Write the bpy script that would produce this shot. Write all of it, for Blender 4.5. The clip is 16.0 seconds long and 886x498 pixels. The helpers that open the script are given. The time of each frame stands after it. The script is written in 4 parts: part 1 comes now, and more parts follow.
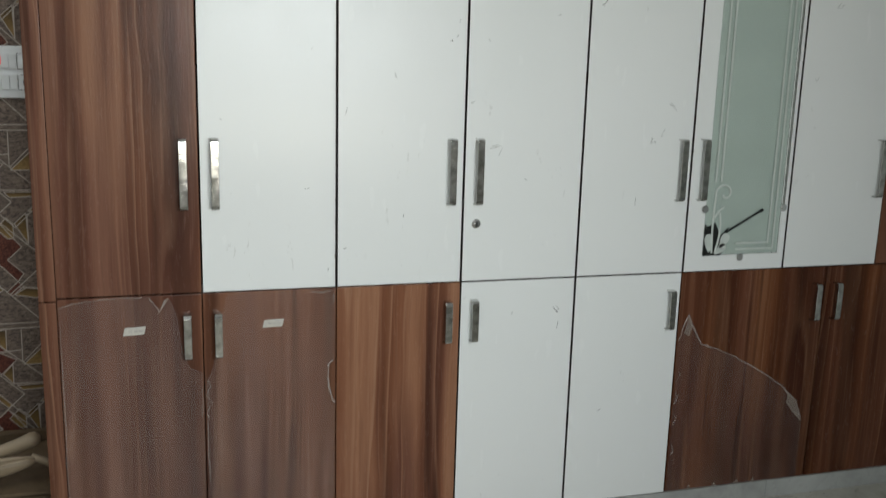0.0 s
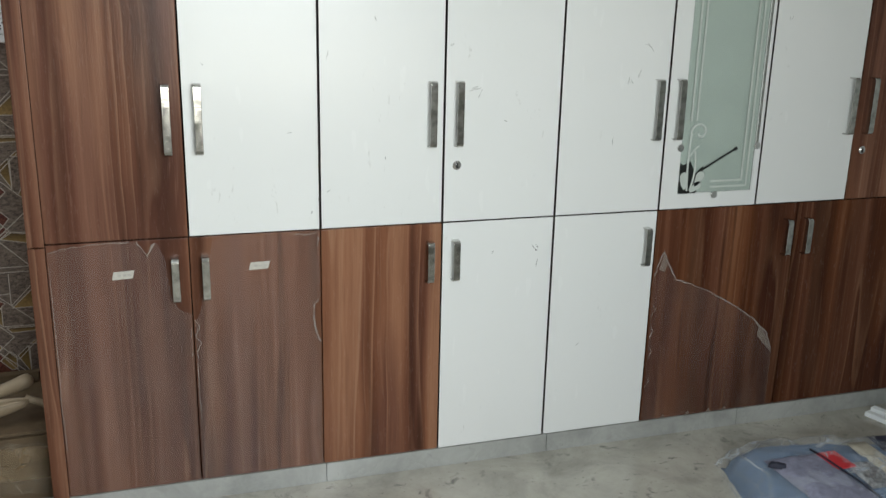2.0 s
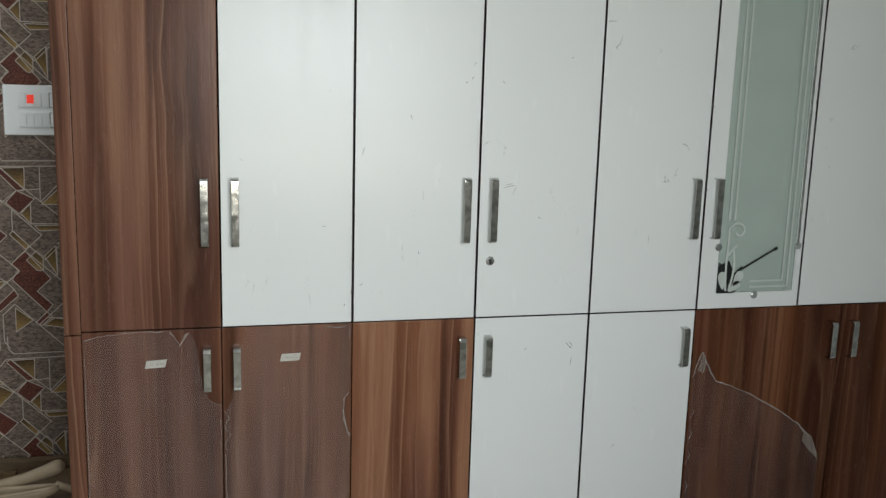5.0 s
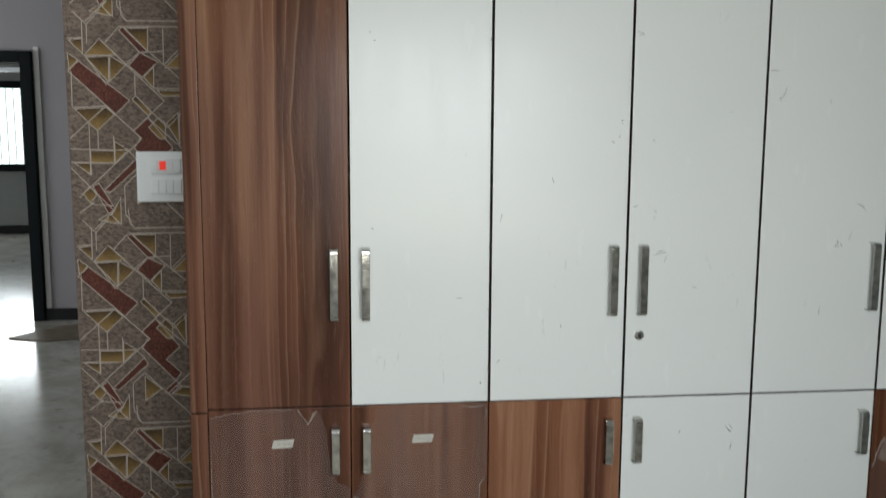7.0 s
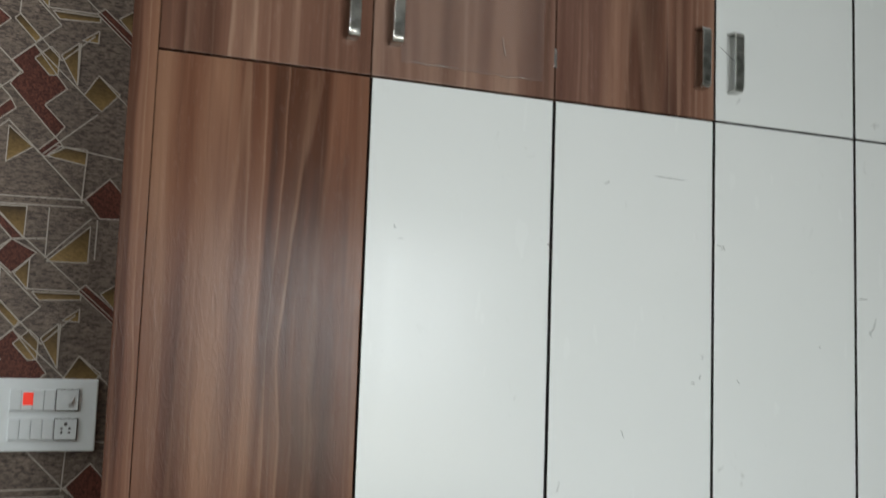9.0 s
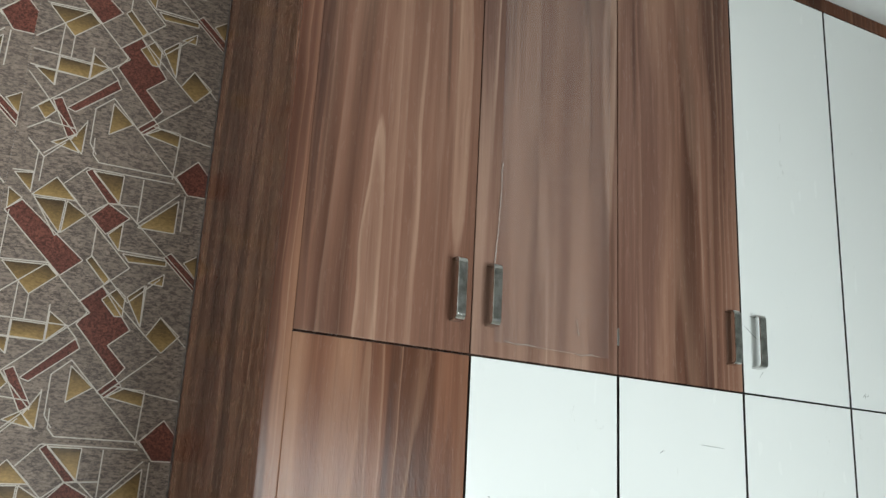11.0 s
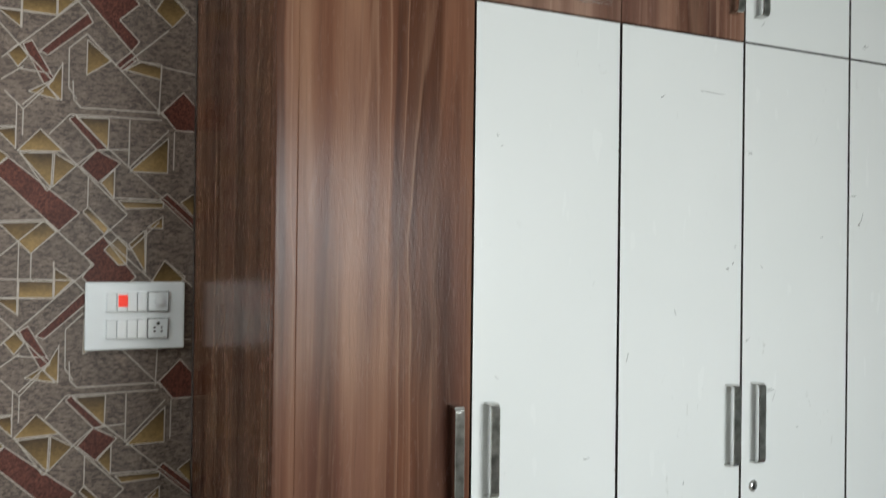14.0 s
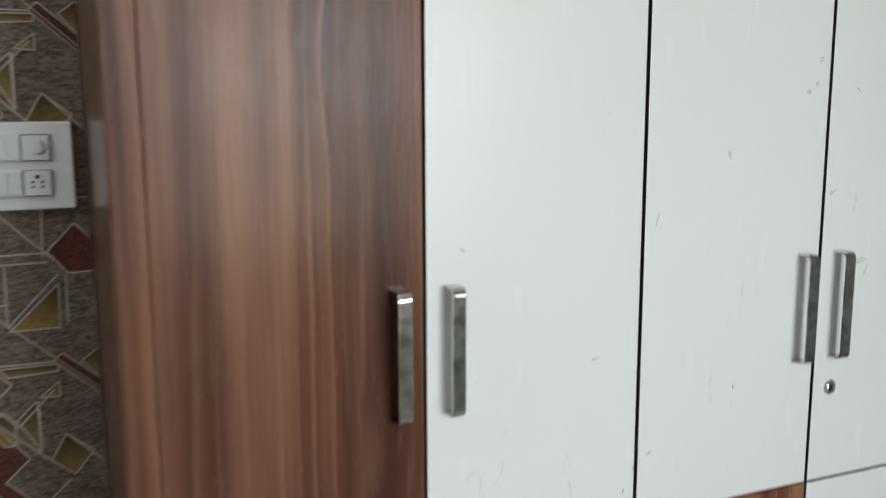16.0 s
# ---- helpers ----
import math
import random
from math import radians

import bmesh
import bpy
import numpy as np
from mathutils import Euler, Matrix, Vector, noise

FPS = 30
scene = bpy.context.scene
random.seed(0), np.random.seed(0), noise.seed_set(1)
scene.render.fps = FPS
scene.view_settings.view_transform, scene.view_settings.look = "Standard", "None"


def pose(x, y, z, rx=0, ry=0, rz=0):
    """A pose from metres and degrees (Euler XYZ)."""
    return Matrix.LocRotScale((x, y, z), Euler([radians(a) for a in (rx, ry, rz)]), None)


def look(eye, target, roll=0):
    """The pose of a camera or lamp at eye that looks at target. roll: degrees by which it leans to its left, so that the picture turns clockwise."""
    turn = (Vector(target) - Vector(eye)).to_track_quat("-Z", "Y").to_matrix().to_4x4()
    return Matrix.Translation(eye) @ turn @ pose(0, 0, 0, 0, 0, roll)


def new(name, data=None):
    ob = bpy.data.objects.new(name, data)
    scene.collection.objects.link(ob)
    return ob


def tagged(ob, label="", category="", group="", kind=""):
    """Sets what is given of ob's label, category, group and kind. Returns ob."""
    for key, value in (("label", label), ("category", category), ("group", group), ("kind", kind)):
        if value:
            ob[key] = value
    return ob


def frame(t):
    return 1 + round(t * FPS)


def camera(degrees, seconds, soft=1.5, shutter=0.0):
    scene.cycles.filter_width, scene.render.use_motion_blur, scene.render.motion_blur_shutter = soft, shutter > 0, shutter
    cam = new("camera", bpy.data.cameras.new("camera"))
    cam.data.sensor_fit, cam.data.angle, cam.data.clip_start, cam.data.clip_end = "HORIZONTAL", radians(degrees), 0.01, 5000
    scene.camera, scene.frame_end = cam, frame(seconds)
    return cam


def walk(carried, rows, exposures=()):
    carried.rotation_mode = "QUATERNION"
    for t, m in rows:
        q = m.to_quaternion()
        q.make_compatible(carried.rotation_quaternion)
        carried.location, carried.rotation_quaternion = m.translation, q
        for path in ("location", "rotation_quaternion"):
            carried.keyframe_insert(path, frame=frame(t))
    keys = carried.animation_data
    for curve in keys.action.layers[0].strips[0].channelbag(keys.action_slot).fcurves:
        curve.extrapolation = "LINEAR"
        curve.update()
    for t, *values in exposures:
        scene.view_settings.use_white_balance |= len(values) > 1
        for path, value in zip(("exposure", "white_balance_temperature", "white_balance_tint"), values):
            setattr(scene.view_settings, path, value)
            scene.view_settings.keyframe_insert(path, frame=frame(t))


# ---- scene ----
cam = camera(51.9, 16.0, soft=1.4, shutter=0.35)
PATH = [
    (0, (-0.051, -2.291, 1.348), (0.505, -0.414, 0.94), 1.6),
    (0.5, (-0.064, -2.284, 1.32), (0.468, -0.43, 0.792), 1.5),
    (1, (-0.072, -2.298, 1.307), (0.423, -0.454, 0.713), 1.3),
    (1.5, (-0.077, -2.31, 1.35), (0.455, -0.484, 0.731), 1.0),
    (2, (-0.073, -2.332, 1.379), (0.521, -0.503, 0.831), 1.3),
    (2.5, (-0.067, -2.358, 1.391), (0.505, -0.504, 0.907), 1.5),
    (3, (-0.045, -2.348, 1.411), (0.502, -0.466, 1.01), 3.3),
    (3.2, (-0.061, -2.332, 1.418), (0.5, -0.457, 1.006), 2.6),
    (5.3, (-0.017, -2.34, 1.397), (0.453, -0.429, 1.042), 1.8),
    (5.5, (-0.017, -2.335, 1.394), (0.433, -0.419, 1.043), 2.1),
    (6, (-0.029, -2.272, 1.373), (0.416, -0.355, 1.017), 2.1),
    (6.5, (-0.027, -2.207, 1.402), (0.288, -0.265, 1.044), 1.9),
    (7, (-0.032, -2.15, 1.44), (0.202, -0.183, 1.165), 0.3),
    (7.2, (-0.054, -2.107, 1.458), (0.176, -0.129, 1.276), 0.4),
    (7.5, (-0.108, -1.984, 1.479), (0.229, -0.014, 1.555), 2.3),
    (7.7, (-0.138, -1.919, 1.483), (0.329, 0.021, 1.622), 1.1),
    (8, (-0.184, -1.807, 1.493), (0.423, 0.097, 1.568), 0.1),
    (8.5, (-0.253, -1.653, 1.435), (0.354, 0.251, 1.508), -0.2),
    (8.8, (-0.317, -1.527, 1.457), (0.3, 0.371, 1.584), 0.7),
    (9, (-0.374, -1.443, 1.471), (0.292, 0.434, 1.657), 2.0),
    (9.5, (-0.565, -1.356, 1.547), (0.168, 0.472, 1.895), 2.5),
    (10, (-0.735, -1.338, 1.609), (0.158, 0.413, 1.981), 2.7),
    (10.2, (-0.759, -1.39, 1.622), (0.093, 0.35, 2.118), 2.8),
    (12.3, (-0.84, -1.459, 1.61), (0.223, 0.143, 2.161), 1.9),
    (12.5, (-0.833, -1.469, 1.591), (0.263, 0.125, 2.099), 1.6),
    (13, (-0.838, -1.473, 1.527), (0.262, 0.155, 1.903), 2.0),
    (13.5, (-0.848, -1.474, 1.485), (0.167, 0.239, 1.672), 1.6),
    (14, (-0.827, -1.471, 1.423), (0.096, 0.303, 1.432), 0.7),
    (14.5, (-0.816, -1.458, 1.391), (0.078, 0.327, 1.259), 0.8),
    (15, (-0.801, -1.422, 1.383), (0.014, 0.388, 1.138), -0.3),
    (15.5, (-0.712, -1.321, 1.364), (0.081, 0.49, 1.061), -1.9),
    (15.8, (-0.561, -1.188, 1.355), (0.237, 0.62, 1.049), -1.1),
    (16, (-0.435, -1.075, 1.386), (0.344, 0.738, 1.062), -0.2),
]
EXPOSURES = [(0, -0.1, 6440, 10), (0.5, -0.02, 6460, 10), (1, 0.27, 6500, 10), (1.5, 0.28, 6500, 10), (2, 0.2, 6440, 10), (2.5, 0.15, 6440, 10), (3, -0.2, 6440, 10), (5.5, -0.12, 6440, 10), (7, -0.18, 6440, 10), (8, -0.3, 6440, 10), (8.5, -0.22, 6400, 10), (9.2, -0.02, 6360, 10), (9.6, 0.12, 6340, 9), (10, 0.3, 6320, 8), (12.5, 0.64, 5980, 4), (13, 0.27, 6100, 5), (13.5, 0.24, 6250, 8), (14.5, 0.1, 6400, 11), (16, 0.06, 6370, 11)]
walk(cam, [(t, look(eye, target, roll)) for t, eye, target, roll in PATH], EXPOSURES)

# ---- world, daylight, exposure ----
world = bpy.data.worlds.new("daylight")
scene.world = world
world.use_nodes = True
wn = world.node_tree
sky = wn.nodes.new("ShaderNodeTexSky")
sky.sky_type, sky.sun_disc = "NISHITA", False
sky.sun_elevation, sky.sun_rotation = radians(48), radians(150)
wn.nodes["Background"].inputs["Strength"].default_value = 0.12
wn.links.new(sky.outputs[0], wn.nodes["Background"].inputs["Color"])
sun = new("sun", bpy.data.lights.new("sun", "SUN"))
sun.data.energy, sun.data.angle, sun.data.color = 1.0, radians(12), (1.0, 0.96, 0.9)
sun.matrix_world = look((4, -8, 12), (0, 0, 0))


def window_light(name, eye, target, wide, high, watts, colour, spread=180):
    """Area lamp standing for sky light in a window opening, known or assumed."""
    ob = new(name, bpy.data.lights.new(name, "AREA"))
    ob.data.shape, ob.data.size, ob.data.size_y = "RECTANGLE", wide, high
    ob.data.energy, ob.data.color, ob.data.spread = watts, colour, radians(spread)
    ob.matrix_world = look(eye, target)
    return ob


window_light("window_light_sky", (0.5, -2.62, 1.53), (-0.6, 0, 0.15), 1.15, 0.72, 30, (0.925, 0.985, 1.0), 155)
window_light("window_light_ground", (0.5, -2.62, 0.98), (-0.1, 0, 1.9), 1.15, 0.28, 10, (1.0, 0.985, 0.86), 170)
# Added fill from an assumed, unseen vent; brightens wallpaper, end panel and handles.
window_light("fill_light_vent", (-2.3, -0.35, 2.4), (0, 0.0, 2.35), 0.9, 0.5, 17, (0.96, 1.0, 0.96), 170)
# Added fill for the hall, from a window that is only assumed.
window_light("fill_light_hall", (-5.3, 2.6, 1.5), (0, 2.6, 1.5), 1.8, 1.3, 70, (0.95, 0.99, 1.0))
window_light("window_light_far_room", (-4.4, 9.9, 1.4), (-4.0, 5, 0.4), 1.2, 1.0, 25, (0.93, 0.98, 1.0))

# ---- materials ----


class Nodes:
    """A small wrapper for building node materials."""

    def __init__(self, name):
        self.mat = bpy.data.materials.new(name)
        self.mat.use_nodes = True
        self.tree = self.mat.node_tree
        self.bsdf = self.tree.nodes["Principled BSDF"]

    def add(self, kind, **values):
        node = self.tree.nodes.new("ShaderNode" + kind)
        for key, value in values.items():
            node.inputs[key.replace("_", " ")].default_value = value
        return node

    def link(self, a, b):
        self.tree.links.new(a, b)

    def place(self, scale=(1, 1, 1), loc=(0, 0, 0)):
        """World position, scaled."""
        geo = self.tree.nodes.new("ShaderNodeNewGeometry")
        m = self.tree.nodes.new("ShaderNodeMapping")
        m.inputs["Scale"].default_value, m.inputs["Location"].default_value = scale, loc
        self.link(geo.outputs["Position"], m.inputs["Vector"])
        return m.outputs["Vector"]

    def noise(self, vector, scale, detail=4.0, rough=0.55, distortion=0.0):
        n = self.add("TexNoise", Scale=scale, Detail=detail, Roughness=rough, Distortion=distortion)
        self.link(vector, n.inputs["Vector"])
        return n.outputs["Fac"]

    def ramp(self, fac, stops):
        r = self.tree.nodes.new("ShaderNodeValToRGB")
        while len(r.color_ramp.elements) < len(stops):
            r.color_ramp.elements.new(0.5)
        for e, (at, colour) in zip(r.color_ramp.elements, stops):
            e.position = at
            e.color = (*colour, 1) if len(colour) == 3 else colour
        self.link(fac, r.inputs["Fac"])
        return r.outputs["Color"]

    def mix(self, fac, a, b, blend="MIX"):
        m = self.tree.nodes.new("ShaderNodeMix")
        m.data_type, m.blend_type = "RGBA", blend
        for sock, value in ((m.inputs[0], fac), (m.inputs[6], a), (m.inputs[7], b)):
            if isinstance(value, bpy.types.NodeSocket):
                self.link(value, sock)
            else:
                sock.default_value = value if isinstance(value, float) else (*value, 1)
        return m.outputs[2]

    def bump(self, height, strength, distance=0.002):
        b = self.add("Bump", Strength=strength, Distance=distance)
        self.link(height, b.inputs["Height"])
        self.link(b.outputs["Normal"], self.bsdf.inputs["Normal"])

    def base(self, colour):
        if isinstance(colour, bpy.types.NodeSocket):
            self.link(colour, self.bsdf.inputs["Base Color"])
        else:
            self.bsdf.inputs["Base Color"].default_value = (*colour, 1)

    def rough(self, value, metal=0.0):
        if isinstance(value, bpy.types.NodeSocket):
            self.link(value, self.bsdf.inputs["Roughness"])
        else:
            self.bsdf.inputs["Roughness"].default_value = value
        self.bsdf.inputs["Metallic"].default_value = metal


def plain(name, colour, rough=0.5, metal=0.0, scale=40.0, amount=0.12, relief=0.05):
    n = Nodes(name)
    f = n.noise(n.place(), scale, 5)
    dark = tuple(c * (1 - amount) for c in colour)
    light = tuple(min(1, c * (1 + amount)) for c in colour)
    n.base(n.ramp(f, [(0.3, dark), (0.7, light)]))
    n.rough(rough, metal)
    n.bump(f, relief)
    return n.mat


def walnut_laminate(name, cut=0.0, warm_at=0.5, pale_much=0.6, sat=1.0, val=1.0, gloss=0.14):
    """One sheet of walnut print, cut somewhere along it: broad upright bands, meandering growth rings, dark cracks and a pressed-in fine relief."""
    n = Nodes(name)
    here = n.place(loc=(cut, 0, 0.3 * cut))

    def pushed(vector, by, amount):
        shift = n.add("VectorMath")
        shift.operation = "MULTIPLY_ADD"
        n.link(by, shift.inputs[0])
        shift.inputs[1].default_value = (amount, amount, 0)
        n.link(vector, shift.inputs[2])
        return shift.outputs[0]

    here = pushed(here, n.noise(n.place((2.5, 2.5, 0.7), (cut, 0, cut)), 2.1, 2, 0.5), 0.03)
    here = pushed(here, n.noise(n.place((9, 9, 1.3), (cut, 0, cut)), 2.0, 2, 0.5), 0.011)

    def along(z, loc=0.0):
        m = n.tree.nodes.new("ShaderNodeMapping")
        m.inputs["Scale"].default_value, m.inputs["Location"].default_value = (1, 1, z), (loc, 0, loc)
        n.link(here, m.inputs["Vector"])
        return m.outputs["Vector"]

    across = n.tree.nodes.new("ShaderNodeSeparateXYZ")
    n.link(here, across.inputs[0])

    def rings(field, count, steady):
        """Growth rings: a saw that climbs across the board, bent by the field."""
        climb = n.add("Math")
        climb.operation = "MULTIPLY"
        n.link(across.outputs["X"], climb.inputs[0])
        climb.inputs[1].default_value = steady
        bent = n.add("Math")
        bent.operation = "MULTIPLY_ADD"
        n.link(field, bent.inputs[0])
        bent.inputs[1].default_value = count
        n.link(climb.outputs[0], bent.inputs[2])
        part_of = n.add("Math")
        part_of.operation = "FRACT"
        n.link(bent.outputs[0], part_of.inputs[0])
        return part_of.outputs[0]

    tone = n.noise(along(0.08, 7.3), 6.5, 2, 0.5)
    bands = n.noise(along(0.035), 12.0, 3, 0.5, 0.1)
    field = n.noise(along(0.024, 1.7), 8.0, 1.5, 0.4)
    cracks = n.noise(along(0.03, 4.1), 21.0, 2, 0.5, 0.3)
    lines = n.noise(along(0.012, 2.9), 90.0, 2, 0.5, 0.1)
    pores = n.noise(along(0.02, 6.2), 170.0, 2, 0.5, 0.1)
    fine = n.noise(along(0.03), 420.0, 2, 0.5)
    faint = n.noise(along(0.1, 9.4), 9.0, 2, 0.5)
    warm = n.ramp(bands, [(0.36, (0.075, 0.0265, 0.015)), (0.45, (0.135, 0.05, 0.029)), (0.54, (0.185, 0.076, 0.046)), (0.64, (0.26, 0.124, 0.078))])
    cool = n.ramp(bands, [(0.34, (0.045, 0.0165, 0.0115)), (0.46, (0.082, 0.03, 0.0205)), (0.56, (0.12, 0.047, 0.032)), (0.66, (0.165, 0.072, 0.05))])
    col = n.mix(n.ramp(tone, [(warm_at - 0.05, (0, 0, 0)), (warm_at + 0.05, (1, 1, 1))]), cool, warm)
    ring = rings(field, 10.5, 9.0)
    soft = n.ramp(ring, [(0.0, (0, 0, 0)), (0.5, (0.1 * pale_much,) * 3), (0.84, (0.42 * pale_much,) * 3), (1.0, (0, 0, 0))])
    col = n.mix(soft, col, (0.3, 0.155, 0.1))
    thin = n.ramp(ring, [(0.8, (0, 0, 0)), (0.88, (1, 1, 1)), (0.93, (1, 1, 1)), (0.98, (0, 0, 0))])
    strong = n.ramp(faint, [(0.46, (0, 0, 0)), (0.62, (0.75 * pale_much,) * 3)])
    col = n.mix(n.mix(1.0, thin, strong, "MULTIPLY"), col, (0.36, 0.2, 0.132))
    col = n.mix(n.ramp(lines, [(0.58, (0, 0, 0)), (0.7, (min(0.22, 0.4 * pale_much),) * 3)]), col, (0.32, 0.175, 0.12))
    col = n.mix(n.ramp(pores, [(0.32, (0.16, 0.16, 0.16)), (0.46, (0, 0, 0))]), col, (0.05, 0.02, 0.014))
    dark = n.ramp(cracks, [(0.31, (0.55, 0.55, 0.55)), (0.37, (0, 0, 0))])
    col = n.mix(dark, col, (0.045, 0.018, 0.013))
    col = n.mix(0.12, col, n.ramp(fine, [(0.3, (0.3, 0.3, 0.3)), (0.7, (0.72, 0.72, 0.72))]), "SOFT_LIGHT")
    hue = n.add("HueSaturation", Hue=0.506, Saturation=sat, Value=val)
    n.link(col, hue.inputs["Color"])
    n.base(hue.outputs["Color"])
    wave = n.noise(n.place((1, 1, 0.16), (0, 0, 2)), 110.0, 3, 0.6, 1.6)
    crease = n.noise(n.place((1, 1, 0.22), (4, 0, 1)), 42.0, 2, 0.5, 1.8)
    n.rough(n.ramp(wave, [(0.3, (0.17,) * 3), (0.7, (0.3,) * 3)]))
    n.bump(n.mix(0.22, wave, n.ramp(crease, [(0.44, (0, 0, 0)), (0.5, (1, 1, 1)), (0.56, (0, 0, 0))])), 0.26, 0.0012)
    n.bsdf.inputs["Specular IOR Level"].default_value = gloss
    return n.mat


def white_laminate():
    """Off-white laminate pressed with fine upright streaks, with rubbed marks and dust."""
    n = Nodes("white_laminate")
    cloud = n.noise(n.place(), 2.2, 3)
    patch = n.noise(n.place((1, 1, 0.6), (5, 0, 1)), 5.0, 2)
    dirt = n.noise(n.place((1, 1, 0.5), (5, 0, 1)), 38.0, 5, 0.7, 1.0)
    col = n.ramp(cloud, [(0.3, (0.728, 0.747, 0.735)), (0.7, (0.75, 0.764, 0.754))])
    marks = n.mix(1.0, n.ramp(dirt, [(0.63, (0, 0, 0)), (0.7, (0.4, 0.4, 0.4))]), n.ramp(patch, [(0.52, (0, 0, 0)), (0.64, (1, 1, 1))]), "MULTIPLY")
    n.base(n.mix(marks, col, (0.42, 0.42, 0.39)))
    streaks = n.noise(n.place((1, 1, 0.07), (1, 0, 2)), 130.0, 3, 0.65, 0.6)
    wide = n.noise(n.place((1, 1, 0.25), (3, 0, 2)), 26.0, 2)
    n.rough(0.4)
    n.bsdf.inputs["Specular IOR Level"].default_value = 0.12
    n.bsdf.inputs["Coat Weight"].default_value = 0.42
    n.link(n.ramp(wide, [(0.3, (0.16,) * 3), (0.7, (0.28,) * 3)]), n.bsdf.inputs["Coat Roughness"])
    relief = n.add("Bump", Strength=0.6, Distance=0.0015)
    n.link(n.mix(0.2, streaks, wide), relief.inputs["Height"])
    n.link(relief.outputs["Normal"], n.bsdf.inputs["Coat Normal"])
    return n.mat


def marble(name, tint=(1, 1, 1), rough=0.12, vein=0.7):
    """Polished white-grey marble with cloudy grey veins and small dark specks."""
    n = Nodes(name)
    cloud = n.noise(n.place(), 4.5, 8, 0.68, 0.5)
    veins = n.noise(n.place((1, 1.3, 1), (2, 1, 0)), 13.0, 8, 0.7, 0.7)
    specks = n.noise(n.place((1, 2.2, 1)), 38.0, 4, 0.6, 0.5)
    t = tint
    col = n.ramp(cloud, [(0.3, (0.3 * t[0], 0.298 * t[1], 0.272 * t[2])), (0.52, (0.46 * t[0], 0.453 * t[1], 0.415 * t[2])), (0.72, (0.58 * t[0], 0.572 * t[1], 0.53 * t[2]))])
    col = n.mix(n.ramp(veins, [(0.34, (vein,) * 3), (0.42, (0, 0, 0))]), col, (0.2, 0.198, 0.18))
    col = n.mix(n.ramp(specks, [(0.29, (vein,) * 3), (0.35, (0, 0, 0))]), col, (0.15, 0.145, 0.13))
    n.base(col)
    n.rough(n.ramp(cloud, [(0.3, (rough * 1.6,) * 3), (0.7, (rough,) * 3)]))
    n.bump(specks, 0.02)
    return n.mat


def brushed_nickel():
    n = Nodes("brushed_nickel")
    f = n.noise(n.place((1, 1, 0.05)), 500.0, 3)
    tarnish = n.noise(n.place(), 60.0, 3)
    n.base(n.ramp(tarnish, [(0.32, (0.36, 0.36, 0.34)), (0.6, (0.62, 0.615, 0.59))]))
    n.rough(n.ramp(tarnish, [(0.35, (0.1,) * 3), (0.65, (0.17,) * 3)]), 1.0)
    n.bump(f, 0.05, 0.0005)
    return n.mat


def see_through(name, colour, cover, rough, wrinkle=0.25, size=14.0):
    """A thin clear or milky sheet: part lets light straight through, part shines."""
    n = Nodes(name)
    f = n.noise(n.place((1, 1, 0.6)), size, 5, 0.6, 0.8)
    n.base(colour)
    n.rough(rough)
    n.bump(f, wrinkle, 0.003)
    clear = n.tree.nodes.new("ShaderNodeBsdfTransparent")
    m = n.tree.nodes.new("ShaderNodeMixShader")
    amount = n.ramp(f, [(0.3, (cover * 0.7,) * 3), (0.7, (cover * 1.3,) * 3)])
    n.link(amount, m.inputs[0])
    n.link(clear.outputs[0], m.inputs[1])
    n.link(n.bsdf.outputs[0], m.inputs[2])
    n.link(m.outputs[0], n.tree.nodes["Material Output"].inputs["Surface"])
    return n.mat


def shiny_film():
    """Clear film: a faint haze, and the shine of plastic over a slightly rippled face."""
    n = Nodes("protective_film")
    ripple = n.noise(n.place((1, 1, 0.1)), 75.0, 3, 0.6, 0.8)
    haze = n.noise(n.place((1, 1, 0.25)), 26.0, 4, 0.65)
    n.base((0.36, 0.3, 0.285))
    n.rough(0.6)
    clear = n.tree.nodes.new("ShaderNodeBsdfTransparent")
    dull = n.tree.nodes.new("ShaderNodeMixShader")
    n.link(n.ramp(haze, [(0.35, (0.04,) * 3), (0.65, (0.1,) * 3)]), dull.inputs[0])
    n.link(clear.outputs[0], dull.inputs[1])
    n.link(n.bsdf.outputs[0], dull.inputs[2])
    gloss = n.add("BsdfGlossy", Roughness=0.24)
    relief = n.add("Bump", Strength=0.35, Distance=0.001)
    n.link(ripple, relief.inputs["Height"])
    n.link(relief.outputs["Normal"], gloss.inputs["Normal"])
    edge = n.add("Fresnel", IOR=1.52)
    both = n.tree.nodes.new("ShaderNodeMixShader")
    n.link(edge.outputs[0], both.inputs[0])
    n.link(dull.outputs[0], both.inputs[1])
    n.link(gloss.outputs[0], both.inputs[2])
    n.link(both.outputs[0], n.tree.nodes["Material Output"].inputs["Surface"])
    return n.mat


